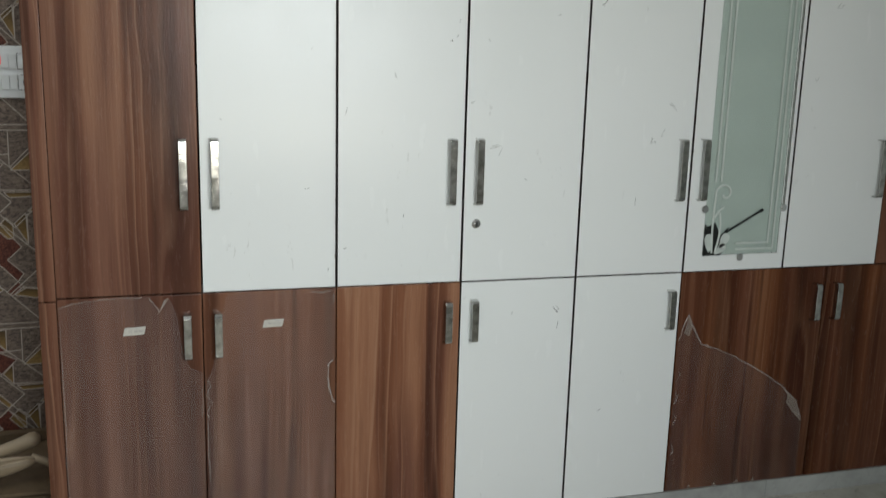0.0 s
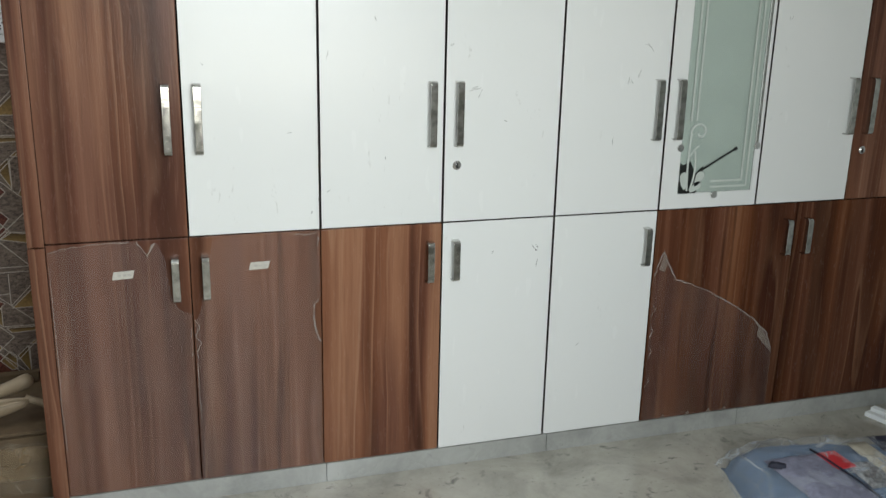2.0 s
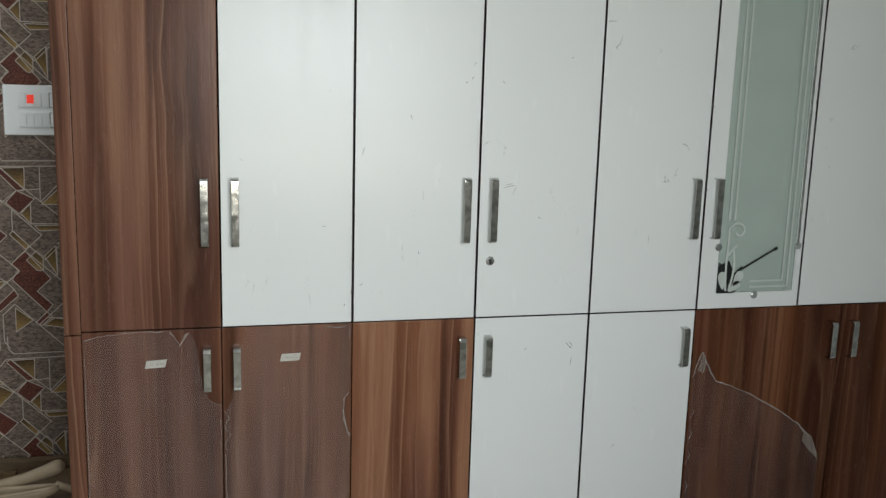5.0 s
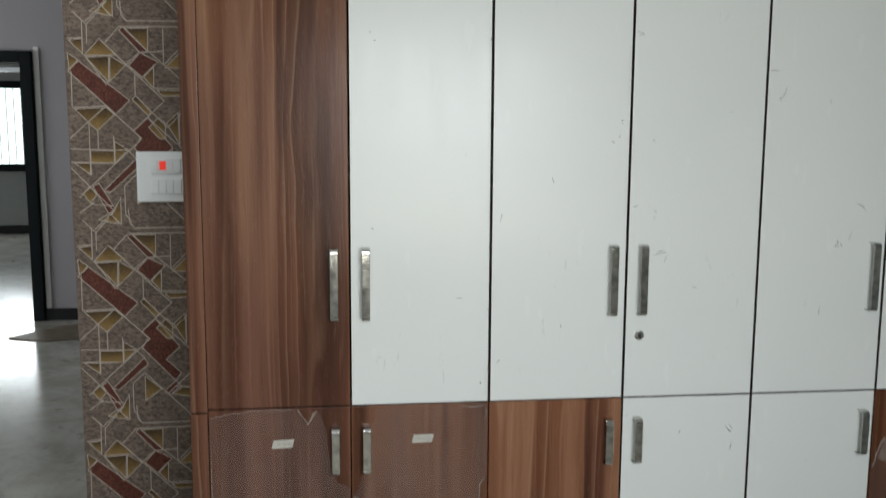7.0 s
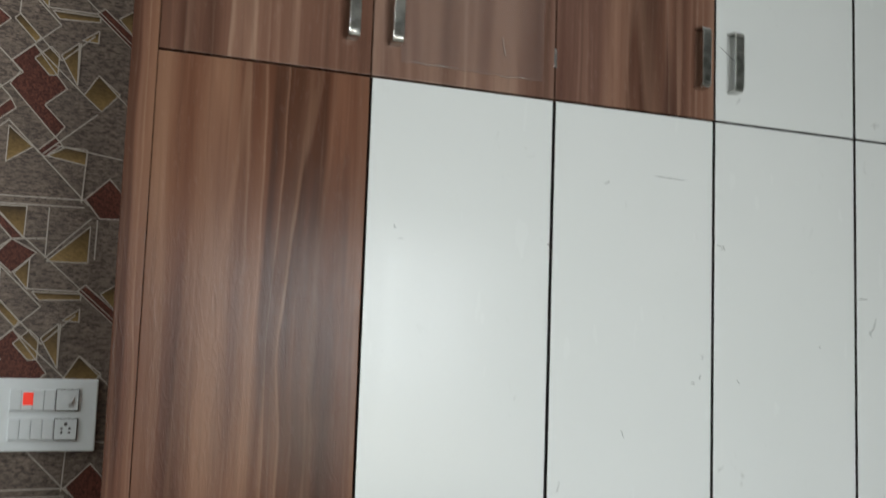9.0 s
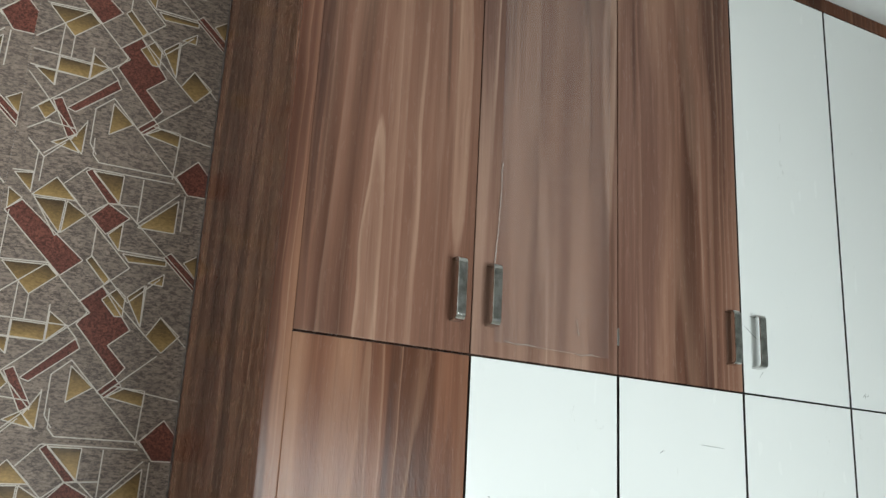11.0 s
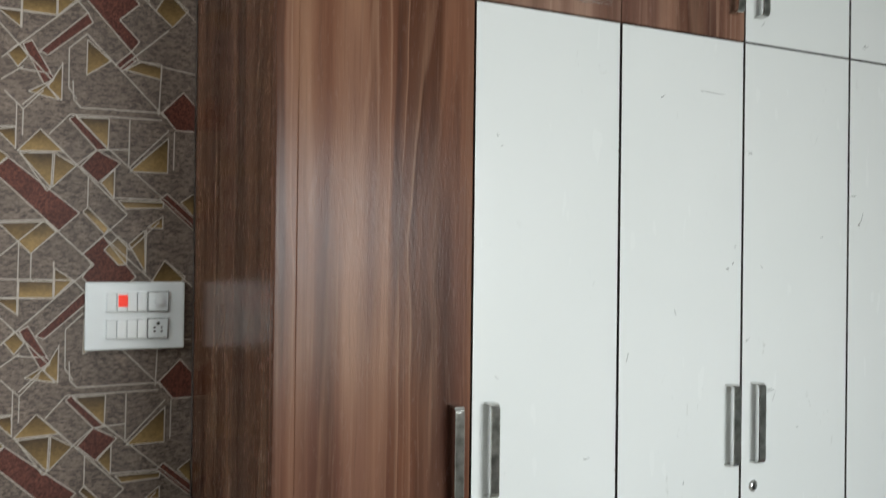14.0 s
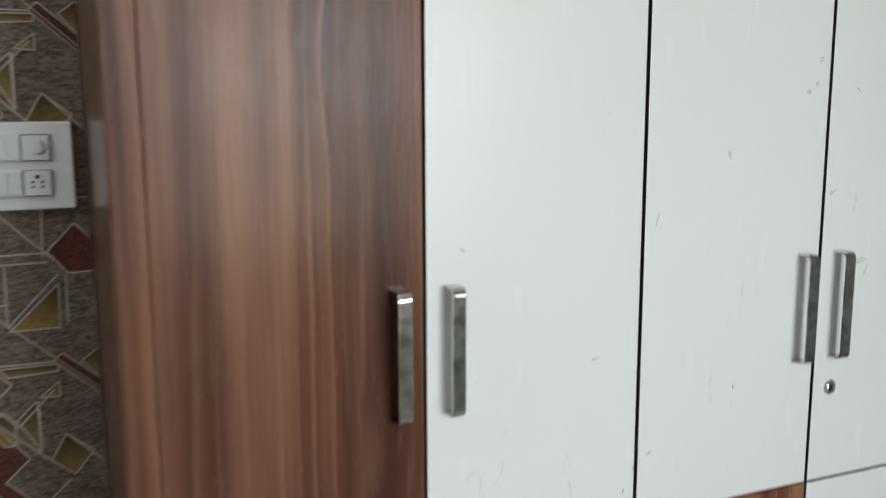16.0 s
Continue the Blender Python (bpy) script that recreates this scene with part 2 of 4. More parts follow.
def crumpled_plastic(name, colour, cover, crest, size):
    """Clear sheet plastic; white lines along its sharp, straight creases stand in for highlights."""
    n = Nodes(name)

    def creases(turn, stretch, scale, wide, white):
        m = n.tree.nodes.new("ShaderNodeMapping")
        m.inputs["Rotation"].default_value, m.inputs["Scale"].default_value = (radians(0.6 * turn), 0, radians(turn)), (1, stretch, 1)
        n.link(n.place(), m.inputs["Vector"])
        cells = n.add("TexVoronoi", Scale=scale)
        cells.feature = "DISTANCE_TO_EDGE"
        n.link(m.outputs["Vector"], cells.inputs["Vector"])
        return n.ramp(cells.outputs["Distance"], [(0.0, (white,) * 3), (wide, (0, 0, 0))])

    n.base(colour)
    n.rough(0.12)
    line_patches = n.noise(n.place(), size * 0.5, 2)
    lines = n.mix(1.0, creases(25, 0.35, size, 0.07, crest), creases(-40, 0.5, size * 1.7, 0.06, crest * 0.8), "LIGHTEN")
    lines = n.mix(1.0, lines, n.ramp(line_patches, [(0.42, (0.15, 0.15, 0.15)), (0.6, (1, 1, 1))]), "MULTIPLY")
    total = n.mix(1.0, lines, (cover, cover, cover), "LIGHTEN")
    n.bump(total, 0.35, 0.004)
    clear = n.tree.nodes.new("ShaderNodeBsdfTransparent")
    m = n.tree.nodes.new("ShaderNodeMixShader")
    n.link(total, m.inputs[0])
    n.link(clear.outputs[0], m.inputs[1])
    n.link(n.bsdf.outputs[0], m.inputs[2])
    n.link(m.outputs[0], n.tree.nodes["Material Output"].inputs["Surface"])
    return n.mat


def paper(name, dark, light, rough, metal=0.0, streak=0.25, blot=None):
    """A field of the wallpaper: brushed across, with a fine relief."""
    n = Nodes(name)
    f = n.noise(n.place((streak, 1, 1)), 240.0, 4, 0.75)
    g = n.noise(n.place(), 16.0, 4)
    n.base(n.mix(n.ramp(g, [(0.3, (0.05,) * 3), (0.7, (0.5,) * 3)]), n.ramp(f, [(0.4, dark), (0.6, light)]), blot or tuple(a * 0.75 + b * 0.25 for a, b in zip(dark, light))))
    n.rough(rough, metal)
    n.bump(f, 0.5, 0.001)
    n.bsdf.inputs["Specular IOR Level"].default_value = 0.25
    return n.mat


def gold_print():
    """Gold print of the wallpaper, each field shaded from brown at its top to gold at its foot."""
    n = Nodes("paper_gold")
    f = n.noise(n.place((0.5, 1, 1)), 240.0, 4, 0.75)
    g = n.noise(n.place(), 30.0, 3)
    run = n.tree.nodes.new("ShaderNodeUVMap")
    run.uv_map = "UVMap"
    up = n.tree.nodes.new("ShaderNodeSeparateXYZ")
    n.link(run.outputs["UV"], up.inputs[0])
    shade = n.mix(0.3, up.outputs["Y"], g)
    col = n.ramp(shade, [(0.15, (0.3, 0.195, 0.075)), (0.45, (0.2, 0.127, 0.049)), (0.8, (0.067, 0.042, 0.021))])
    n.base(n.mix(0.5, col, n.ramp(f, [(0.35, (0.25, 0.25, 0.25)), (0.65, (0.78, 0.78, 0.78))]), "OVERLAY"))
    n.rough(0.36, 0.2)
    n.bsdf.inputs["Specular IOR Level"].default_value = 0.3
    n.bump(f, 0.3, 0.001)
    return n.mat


# Copies of one walnut print, lightened or darkened as a whole per place.
WOOD = walnut_laminate("walnut_laminate", 0.0, 0.52, 0.5, 0.98, 0.98)
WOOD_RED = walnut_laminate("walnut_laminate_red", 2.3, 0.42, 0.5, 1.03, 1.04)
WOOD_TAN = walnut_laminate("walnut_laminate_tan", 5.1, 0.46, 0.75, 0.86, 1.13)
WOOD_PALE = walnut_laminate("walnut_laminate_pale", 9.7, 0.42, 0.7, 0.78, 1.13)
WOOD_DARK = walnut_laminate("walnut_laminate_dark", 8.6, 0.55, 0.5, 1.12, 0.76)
# End panel copy: colour darkened to offset the light of the vent.
WOOD_GLOSS_DARKENED = walnut_laminate("walnut_laminate_glossy_darkened", 3.3, 0.5, 0.8, 1.03, 0.55, 0.32)
WHITE = white_laminate()
MARBLE = marble("marble", (0.85, 0.835, 0.8), 0.12, 0.95)
SKIRT = marble("marble_skirting", (0.78, 0.81, 0.84), 0.22, 0.2)
NICKEL = brushed_nickel()
CHROME = plain("chrome", (0.85, 0.85, 0.85), 0.06, 1.0, amount=0.03, relief=0.0)
DARK = plain("dark_slot", (0.02, 0.02, 0.02), 0.6)
# Near black: the shade in the door gaps is put into the colour.
CARCASS = plain("cabinet_board", (0.03, 0.023, 0.019), 0.7)
FILM = shiny_film()
FOLD = see_through("film_fold", (0.45, 0.38, 0.34), 0.36, 0.2)
FLAP = see_through("film_flap", (0.4, 0.33, 0.28), 0.3, 0.2)
PAPER_TAPE = plain("masking_tape", (0.47, 0.45, 0.4), 0.6, scale=120)
CEILING = plain("ceiling_paint", (0.82, 0.83, 0.84), 0.8, scale=60, amount=0.02)
PAINT = plain("wall_paint", (0.76, 0.755, 0.73), 0.7, scale=30, amount=0.03)
LILAC = plain("hall_paint", (0.34, 0.325, 0.335), 0.6, scale=220, amount=0.09, relief=0.2)
ROOM_PAINT = plain("room_wall_paint", (0.55, 0.545, 0.53), 0.7, scale=30, amount=0.04)
GREY_PAINT = plain("far_room_paint", (0.4, 0.42, 0.41), 0.7, scale=30, amount=0.04)
BLACK = plain("black_metal", (0.006, 0.009, 0.01), 0.7)
BLACK.node_tree.nodes["Principled BSDF"].inputs["Specular IOR Level"].default_value = 0.15
BLACK_STONE = plain("black_stone", (0.02, 0.02, 0.022), 0.25)
FABRIC = paper("paper_grey", (0.063, 0.048, 0.04), (0.295, 0.227, 0.187), 0.42, streak=0.4)
RED = paper("paper_red", (0.05, 0.015, 0.01), (0.2, 0.066, 0.046), 0.45, streak=0.9, blot=(0.065, 0.022, 0.016))
GOLD = gold_print()
LINE = plain("paper_line", (0.47, 0.415, 0.36), 0.45, scale=90)
PLASTIC = plain("white_plastic", (0.84, 0.88, 0.9), 0.25, scale=20, amount=0.02, relief=0.0)
ROCKER = plain("rocker_plastic", (0.82, 0.86, 0.88), 0.18, scale=20, amount=0.02, relief=0.0)

# ---- building helpers ----
ORIGIN = {}


def slab(bm, x0, x1, y0, y1, z0, z1, bevel=0.0):
    """A box, with its edges rounded if asked."""
    made = bmesh.ops.create_cube(bm, size=1.0, matrix=Matrix.Translation(((x0 + x1) / 2, (y0 + y1) / 2, (z0 + z1) / 2)) @ Matrix.Diagonal((x1 - x0, y1 - y0, z1 - z0, 1)))
    if bevel:
        edges = list({e for v in made["verts"] for e in v.link_edges})
        bmesh.ops.bevel(bm, geom=edges, offset=bevel, segments=2, affect="EDGES", profile=0.6)
    return bm


def block(x0, x1, y0, y1, z0, z1, bevel=0.0):
    return slab(bmesh.new(), x0, x1, y0, y1, z0, z1, bevel)


def sheet(points, y, thick=0.0004):
    """A thin flat sheet facing the room, from corners (x, z)."""
    bm = bmesh.new()
    front = [bm.verts.new((x, y, z)) for x, z in points]
    back = [bm.verts.new((x, y + thick, z)) for x, z in points]
    bm.faces.new(front)
    bm.faces.new(back[::-1])
    for i in range(len(points)):
        j = (i + 1) % len(points)
        bm.faces.new((front[j], front[i], back[i], back[j]))
    bmesh.ops.recalc_face_normals(bm, faces=bm.faces)
    return bm


def tube(points, radius, sides=8, flat=1.0):
    """A round rod along points; radius may be a list."""
    bm = bmesh.new()
    pts = [Vector(p) for p in points]
    radii = radius if isinstance(radius, (list, tuple)) else [radius] * len(pts)
    rings = []
    for i, p in enumerate(pts):
        d = (pts[min(i + 1, len(pts) - 1)] - pts[max(i - 1, 0)]).normalized()
        side = d.cross(Vector((0, 1, 0)))
        side = side.normalized() if side.length > 1e-4 else Vector((1, 0, 0))
        up = side.cross(d).normalized()
        rings.append([bm.verts.new(p + radii[i] * (math.cos(a) * side + flat * math.sin(a) * up)) for a in [2 * math.pi * k / sides for k in range(sides)]])
    for a, b in zip(rings, rings[1:]):
        for k in range(sides):
            bm.faces.new((a[k], a[(k + 1) % sides], b[(k + 1) % sides], b[k]))
    bm.faces.new(rings[0][::-1])
    bm.faces.new(rings[-1])
    bmesh.ops.recalc_face_normals(bm, faces=bm.faces)
    return bm


def disc(x, y0, y1, z, radius, sides=20, bevel=0.0):
    bm = bmesh.new()
    made = bmesh.ops.create_cone(bm, cap_ends=True, segments=sides, radius1=radius, radius2=radius, depth=y1 - y0, matrix=Matrix.Translation((x, (y0 + y1) / 2, z)) @ Matrix.Rotation(radians(90), 4, "X"))
    if bevel:
        bmesh.ops.bevel(bm, geom=[e for e in bm.edges if len(e.link_faces) == 2 and e.calc_face_angle() > 1], offset=bevel, segments=2, affect="EDGES")
    return bm


def mesh_of(name, bm, material, smooth=False):
    mesh = bpy.data.meshes.new(name)
    bm.to_mesh(mesh)
    bm.free()
    mesh.materials.append(material)
    if smooth:
        mesh.shade_smooth()
    return mesh


def thing(name, at, label, category, group="", kind=""):
    """An Empty at a thing's base, which its parts hang under."""
    ob = new(name)
    ob.empty_display_size = 0.05
    ob.location = at
    ORIGIN[ob] = Vector(at)
    return tagged(ob, label, category, group, kind)


def part(name, bm, material, parent, label="", smooth=False):
    """One mesh, drawn in world places, under a thing or a part."""
    bm.transform(Matrix.Translation(-ORIGIN[parent]))
    ob = new(name, mesh_of(name, bm, material, smooth))
    ob.parent = parent
    ORIGIN[ob] = ORIGIN[parent]
    return tagged(ob, label)


def shared(name, mesh, parent, at, label=""):
    """A part that shares its mesh with others alike."""
    ob = new(name, mesh)
    ob.parent = parent
    ob.location = Vector(at) - ORIGIN[parent]
    ORIGIN[ob] = Vector(at)
    return tagged(ob, label)


def solid(name, bm, material, label, category="", kind="", at=(0, 0, 0), smooth=False, group=""):
    """A thing that is one mesh."""
    bm.transform(Matrix.Translation(-Vector(at)))
    ob = new(name, mesh_of(name, bm, material, smooth))
    ob.location = at
    ORIGIN[ob] = Vector(at)
    return tagged(ob, label, category, group, kind)


# ---- the rooms ----
TOP = 2.972
BACK = 0.613
solid("floor", block(-6.0, 2.6, -4.2, 10.2, -0.12, 0.0), MARBLE, "polished white-grey marble floor with dark specks", "floor", "structure")
solid("ceiling", block(-6.0, 2.6, -4.2, 10.2, TOP, TOP + 0.15), CEILING, "plain white painted ceiling", "ceiling", "structure")
bm = block(-0.795, 2.6, BACK, BACK + 0.22, 0, TOP)
slab(bm, -1.75, -0.795, BACK, BACK + 0.22, 1.88, TOP)
slab(bm, -5.4, -1.75, BACK, BACK + 0.22, 0, TOP)
solid("wall_north", bm, LILAC, "painted wall with an open doorway to the hall", "wall", "structure")
# Out of view; grey is chosen to hold back bounce on the right doors.
solid("wall_east", block(2.42, 2.6, -2.65, 10.0, 0, TOP), GREY_PAINT, "unseen side wall, grey to weaken light bounced onto the doors", "wall", "structure")
# Unseen wall, set close and pale to bounce light; its opening is added.
bm = block(-2.5, -2.35, -2.65, -0.85, 0, TOP)
slab(bm, -2.5, -2.35, 0.15, BACK, 0, TOP)
slab(bm, -2.5, -2.35, -0.85, 0.15, 0, 2.12)
slab(bm, -2.5, -2.35, -0.85, 0.15, 2.68, TOP)
solid("wall_west", bm, PAINT, "unseen pale side wall with an opening added for fill light", "wall", "structure")
bm = block(-2.5, -0.12, -2.85, -2.65, 0, TOP)
slab(bm, 1.12, 2.6, -2.85, -2.65, 0, TOP)
slab(bm, -0.12, 1.12, -2.85, -2.65, 0, 0.8)
slab(bm, -0.12, 1.12, -2.85, -2.65, 1.94, TOP)
solid("wall_south", bm, ROOM_PAINT, "pale grey painted wall with a wide window opening", "wall", "structure")
# hall and far room
bm = block(-2.13, 2.42, 4.65, 4.8, 0, TOP)
slab(bm, -3.25, -2.13, 4.65, 4.8, 1.92, TOP)
slab(bm, -5.4, -3.25, 4.65, 4.8, 0, TOP)
solid("wall_hall", bm, LILAC, "grey-lilac textured wall with a black-framed doorway", "wall", "structure")
# Unseen wall; its opening is made up to hold the hall fill.
bm = block(-5.6, -5.4, -0.5, 1.6, 0, TOP)
slab(bm, -5.6, -5.4, 3.6, 10.0, 0, TOP)
slab(bm, -5.6, -5.4, 1.6, 3.6, 0, 0.8)
slab(bm, -5.6, -5.4, 1.6, 3.6, 2.2, TOP)
solid("wall_hall_west", bm, PAINT, "unseen pale hall wall with an opening added for fill light", "wall", "structure")
bm = block(-5.4, -5.1, 10.0, 10.2, 0, TOP)
slab(bm, -3.68, 2.6, 10.0, 10.2, 0, TOP)
slab(bm, -5.1, -3.68, 10.0, 10.2, 0, 0.8)
slab(bm, -5.1, -3.68, 10.0, 10.2, 1.93, TOP)
solid("wall_far_room", bm, GREY_PAINT, "grey painted wall of the far room with a window", "wall", "structure")
bm = block(-2.13, 2.42, 4.635, 4.65, 0, 0.085)
solid("baseboard_hall", bm, BLACK_STONE, "black stone skirting along the hall wall", "skirting", "structure")
solid("baseboard_far_room", block(-5.4, 2.42, 9.985, 10.0, 0, 0.11), BLACK_STONE, "black stone skirting in the far room", "skirting", "structure")
for y in (1.045, 1.088):
    solid("floor_inlay", block(-5.4, 2.42, y - 0.007, y + 0.007, -0.05, 0.0008), BLACK_STONE, "thin black stone line set into the marble floor", "inlay", "structure")

# doorway frames
door_frame = thing("door_1", (-2.69, 4.65, 0), "black metal door frame of an open doorway in the hall", "door frame", kind="structure")
part("jamb", block(-2.205, -2.13, 4.6, 4.82, 0, 1.92, 0.004), BLACK, door_frame)
part("jamb", block(-3.25, -3.175, 4.6, 4.82, 0, 1.92, 0.004), BLACK, door_frame)
part("lintel", block(-3.175, -2.205, 4.6, 4.82, 1.84, 1.92, 0.004), BLACK, door_frame)
part("transom", block(-3.175, -2.205, 4.7, 4.73, 1.78, 1.81, 0.002), PLASTIC, door_frame)
part("architrave", block(-2.12, -2.085, 4.635, 4.649, 0.09, 1.95, 0.003), PAINT, door_frame)
room_frame = thing("door_2", (-1.27, 0.86, 0), "black metal frame of the doorway beside the papered wall", "door frame", kind="structure")
part("jamb", block(-0.822, -0.79, 0.847, 0.92, 0, 1.838, 0.003), BLACK, room_frame)
part("jamb", block(-1.76, -1.72, 0.847, 0.92, 0, 1.838, 0.003), BLACK, room_frame)
part("lintel", block(-1.76, -0.79, 0.604, 0.92, 1.839, 1.879, 0.003), BLACK, room_frame)

window = thing("window_1", (-4.39, 10.0, 0.8), "black-framed window with white upright bars in the far room", "window", kind="structure")
part("window_frame", block(-5.1, -5.03, 9.97, 10.06, 0.8, 1.93, 0.004), BLACK, window)
part("window_frame", block(-3.75, -3.68, 9.97, 10.06, 0.8, 1.93, 0.004), BLACK, window)
part("window_frame", block(-5.03, -3.75, 9.97, 10.06, 1.84, 1.93, 0.004), BLACK, window)
part("window_frame", block(-5.03, -3.75, 9.97, 10.06, 0.8, 0.89, 0.004), BLACK, window)
part("mullion", block(-4.42, -4.36, 9.98, 10.05, 0.89, 1.84, 0.004), BLACK, window)
bar = mesh_of("bar", block(-0.004, 0.004, -0.004, 0.004, -0.475, 0.475), PLASTIC)
for i in range(14):
    shared("bar", bar, window, (-4.99 + i * 0.092, 10.1, 1.365))
glow = Nodes("bright_sky")
glow.base((0.0, 0.0, 0.0))
glow.bsdf.inputs["Emission Color"].default_value = (0.8, 0.97, 0.95, 1)
glow.bsdf.inputs["Emission Strength"].default_value = 2.2
solid("backdrop", block(-6.6, -2.2, 12.4, 12.45, -0.1, 3.4), glow.mat, "bright daylight outside the far window", "backdrop", "structure")
window = thing("window_2", (0.5, -2.7, 0.8), "wide window with a dark frame behind the room", "window", kind="structure")
for x in (-0.105, 0.5, 1.105):
    part("window_frame", block(x - 0.015, x + 0.015, -2.8, -2.74, 0.83, 1.91, 0.003), BLACK, window)
for z in (0.815, 1.925):
    part("window_frame", block(-0.12, 1.12, -2.8, -2.74, z - 0.015, z + 0.015, 0.003), BLACK, window)
# Frame of the added vent, never in view.
window = thing("assumed_vent_window", (-2.42, -0.35, 2.12), "assumed high ventilator window with a dark frame, unseen, for fill light", "window", kind="structure")
for y in (-0.835, -0.35, 0.135):
    part("window_frame", block(-2.46, -2.4, y - 0.015, y + 0.015, 2.15, 2.65, 0.003), BLACK, window)
for z in (2.135, 2.665):
    part("window_frame", block(-2.46, -2.4, -0.85, 0.15, z - 0.015, z + 0.015, 0.003), BLACK, window)
socket = thing("wall_socket", (-0.935, 4.65, 0.695), "small white socket plate low on the hall wall", "socket")
part("plate", block(-1.0, -0.865, 4.638, 4.65, 0.65, 0.745, 0.004), PLASTIC, socket)
part("rocker", block(-0.98, -0.885, 4.634, 4.638, 0.67, 0.725, 0.002), ROCKER, socket)

# Brown patch on the hall floor, built as a thin flat piece.
offcut = thing("brown_floor_piece", (-1.9, 4.25, 0), "thin flat brown piece on the hall floor by the skirting", "offcut")
bm = bmesh.new()
ring = [bm.verts.new((x, y, 0.0)) for x, y in ((-2.2, 4.06), (-1.93, 3.95), (-1.3, 4.1), (-1.28, 4.5), (-1.95, 4.42))]
top = bmesh.ops.extrude_face_region(bm, geom=[bm.faces.new(ring)])
for v in [g for g in top["geom"] if isinstance(g, bmesh.types.BMVert)]:
    v.co.z = 0.009
bmesh.ops.recalc_face_normals(bm, faces=bm.faces)
part("board", bm, plain("flat_brown", (0.14, 0.11, 0.075), 0.5, scale=14, amount=0.25), offcut)

# ---- wallpaper ----
U, V, PERIOD = 0.001122, 0.001183, 0.597


def straight(a, b):
    """A place of the drawn pattern, squared up, on the wall."""
    g = 1 + 0.00037 * (a - 155)
    return -0.607 + (155 + (a - 155) * g - 0.014 * (b - 313) - 172.5) * U, 1.352 - (313 + (b - 313) * g - 358.3) * V


def paper_field(bm, points, depth):
    """One coloured field of the printed pattern, repeated up the wall."""
    # breadths of paper: the one beside the doorway, then those over it, each half a repeat lower
    for lane, (left, right, low) in enumerate(((-0.794, -0.38, 0.002), (-1.212, -0.7955, 1.884), (-1.629, -1.2135, 1.884))):
        for k in range(-3, 5):
            spots = [(x - 0.4175 * lane, z + (k + 0.5 * lane) * PERIOD) for x, z in (straight(a, b) for a, b in points)]
            spots = [(min(max(x, left), right), min(max(z, low), TOP - 0.002)) for x, z in spots]
            area = sum(p[0] * q[1] - q[0] * p[1] for p, q in zip(spots, spots[1:] + spots[:1]))
            if abs(area) < 1e-6:
                continue
            if area < 0:
                spots.reverse()
            low_z, high_z = min(z for x, z in spots), max(z for x, z in spots)
            run = bm.loops.layers.uv.get("UVMap") or bm.loops.layers.uv.new("UVMap")
            face = bm.faces.new([bm.verts.new((x, BACK - depth, z)) for x, z in spots])
            for corner in face.loops:
                corner[run].uv = (0.5, (corner.vert.co.z - low_z) / max(high_z - low_z, 1e-5))


LAID = []


def stroke(bm, a, b, c, d, wide=2.3):
    """One thin line of the print; each lies a hair above the one before."""
    LAID.append(1)
    n = Vector((b - d, c - a)).normalized() * wide / 2
    paper_field(bm, [(a + n[0], b + n[1]), (c + n[0], d + n[1]), (c - n[0], d - n[1]), (a - n[0], b - n[1])], 0.0044 + 0.000004 * len(LAID))


wallpaper = thing("wallpaper", (-0.587, BACK, 0), "brown-grey wallpaper with gold and rust angular shapes and pale lines", "wallpaper", kind="structure")
part("ground_field", block(-0.795, -0.378, BACK - 0.0025, BACK - 0.0004, 0, TOP), FABRIC, wallpaper)
part("ground_field", block(-1.75, -0.7952, BACK - 0.0025, BACK - 0.0004, 1.8805, TOP), FABRIC, wallpaper)
REDS = [
    [(30, 132), (160, 234), (124, 267), (0, 155)], [(137, 64), (148, 57), (208, 120), (188, 121)], [(160, 150), (188, 121), (230, 145), (192, 180)],
    [(168, 308), (203, 276), (262, 348), (228, 380), (264, 414), (250, 434), (168, 350), (184, 326)], [(300, 55), (336, 20), (360, 45), (360, 90), (325, 88)], [(300, 210), (312, 200), (360, 242), (360, 264)],
    [(88, 458), (172, 376), (182, 392), (104, 462)], [(58, 449), (74, 440), (116, 504), (98, 516)],
]
GOLDS = [
    [(45, 120), (86, 81), (130, 123)], [(50, 124), (110, 125), (108, 188)], [(113, 125), (152, 149), (111, 187)], [(150, 61), (208, 65), (207, 120)],
    [(246, 160), (312, 101), (312, 163)], [(196, 180), (220, 156), (220, 208)], [(228, 212), (306, 215), (306, 225), (240, 226)], [(166, 232), (175, 223), (212, 262), (205, 272)],
    [(15, 252), (100, 250), (120, 268), (75, 308)], [(55, 358), (117, 358), (117, 388), (55, 390)], [(119, 334), (152, 355), (119, 388)],
]
GOLDS_2 = [
    [(205, 300), (230, 276), (245, 290), (245, 326), (231, 327)], [(248, 290), (275, 265), (278, 340)], [(280, 260), (306, 240), (306, 262)], [(290, 355), (311, 318), (347, 347), (320, 380)],
    [(10, 391), (55, 390), (55, 420)], [(30, 470), (50, 450), (68, 470), (50, 492)], [(105, 520), (130, 475), (130, 541)], [(336, 215), (360, 200), (360, 240)], [(70, 534), (100, 515), (125, 540)],
]
REDS += [[(222, 462), (250, 434), (262, 446), (236, 470)]]
GOLDS_2 += [[(268, 449), (303, 449), (303, 476), (240, 468)], [(173, 424), (215, 456), (173, 488)], [(5, 79), (41, 77), (42, 115)], [(0, 110), (29, 129), (4, 152)]]
bm = bmesh.new()
for k, field in enumerate(REDS):
    paper_field(bm, field, 0.003 + 0.00002 * k)
part("rust_fields", bm, RED, wallpaper, "rust-red printed bars")
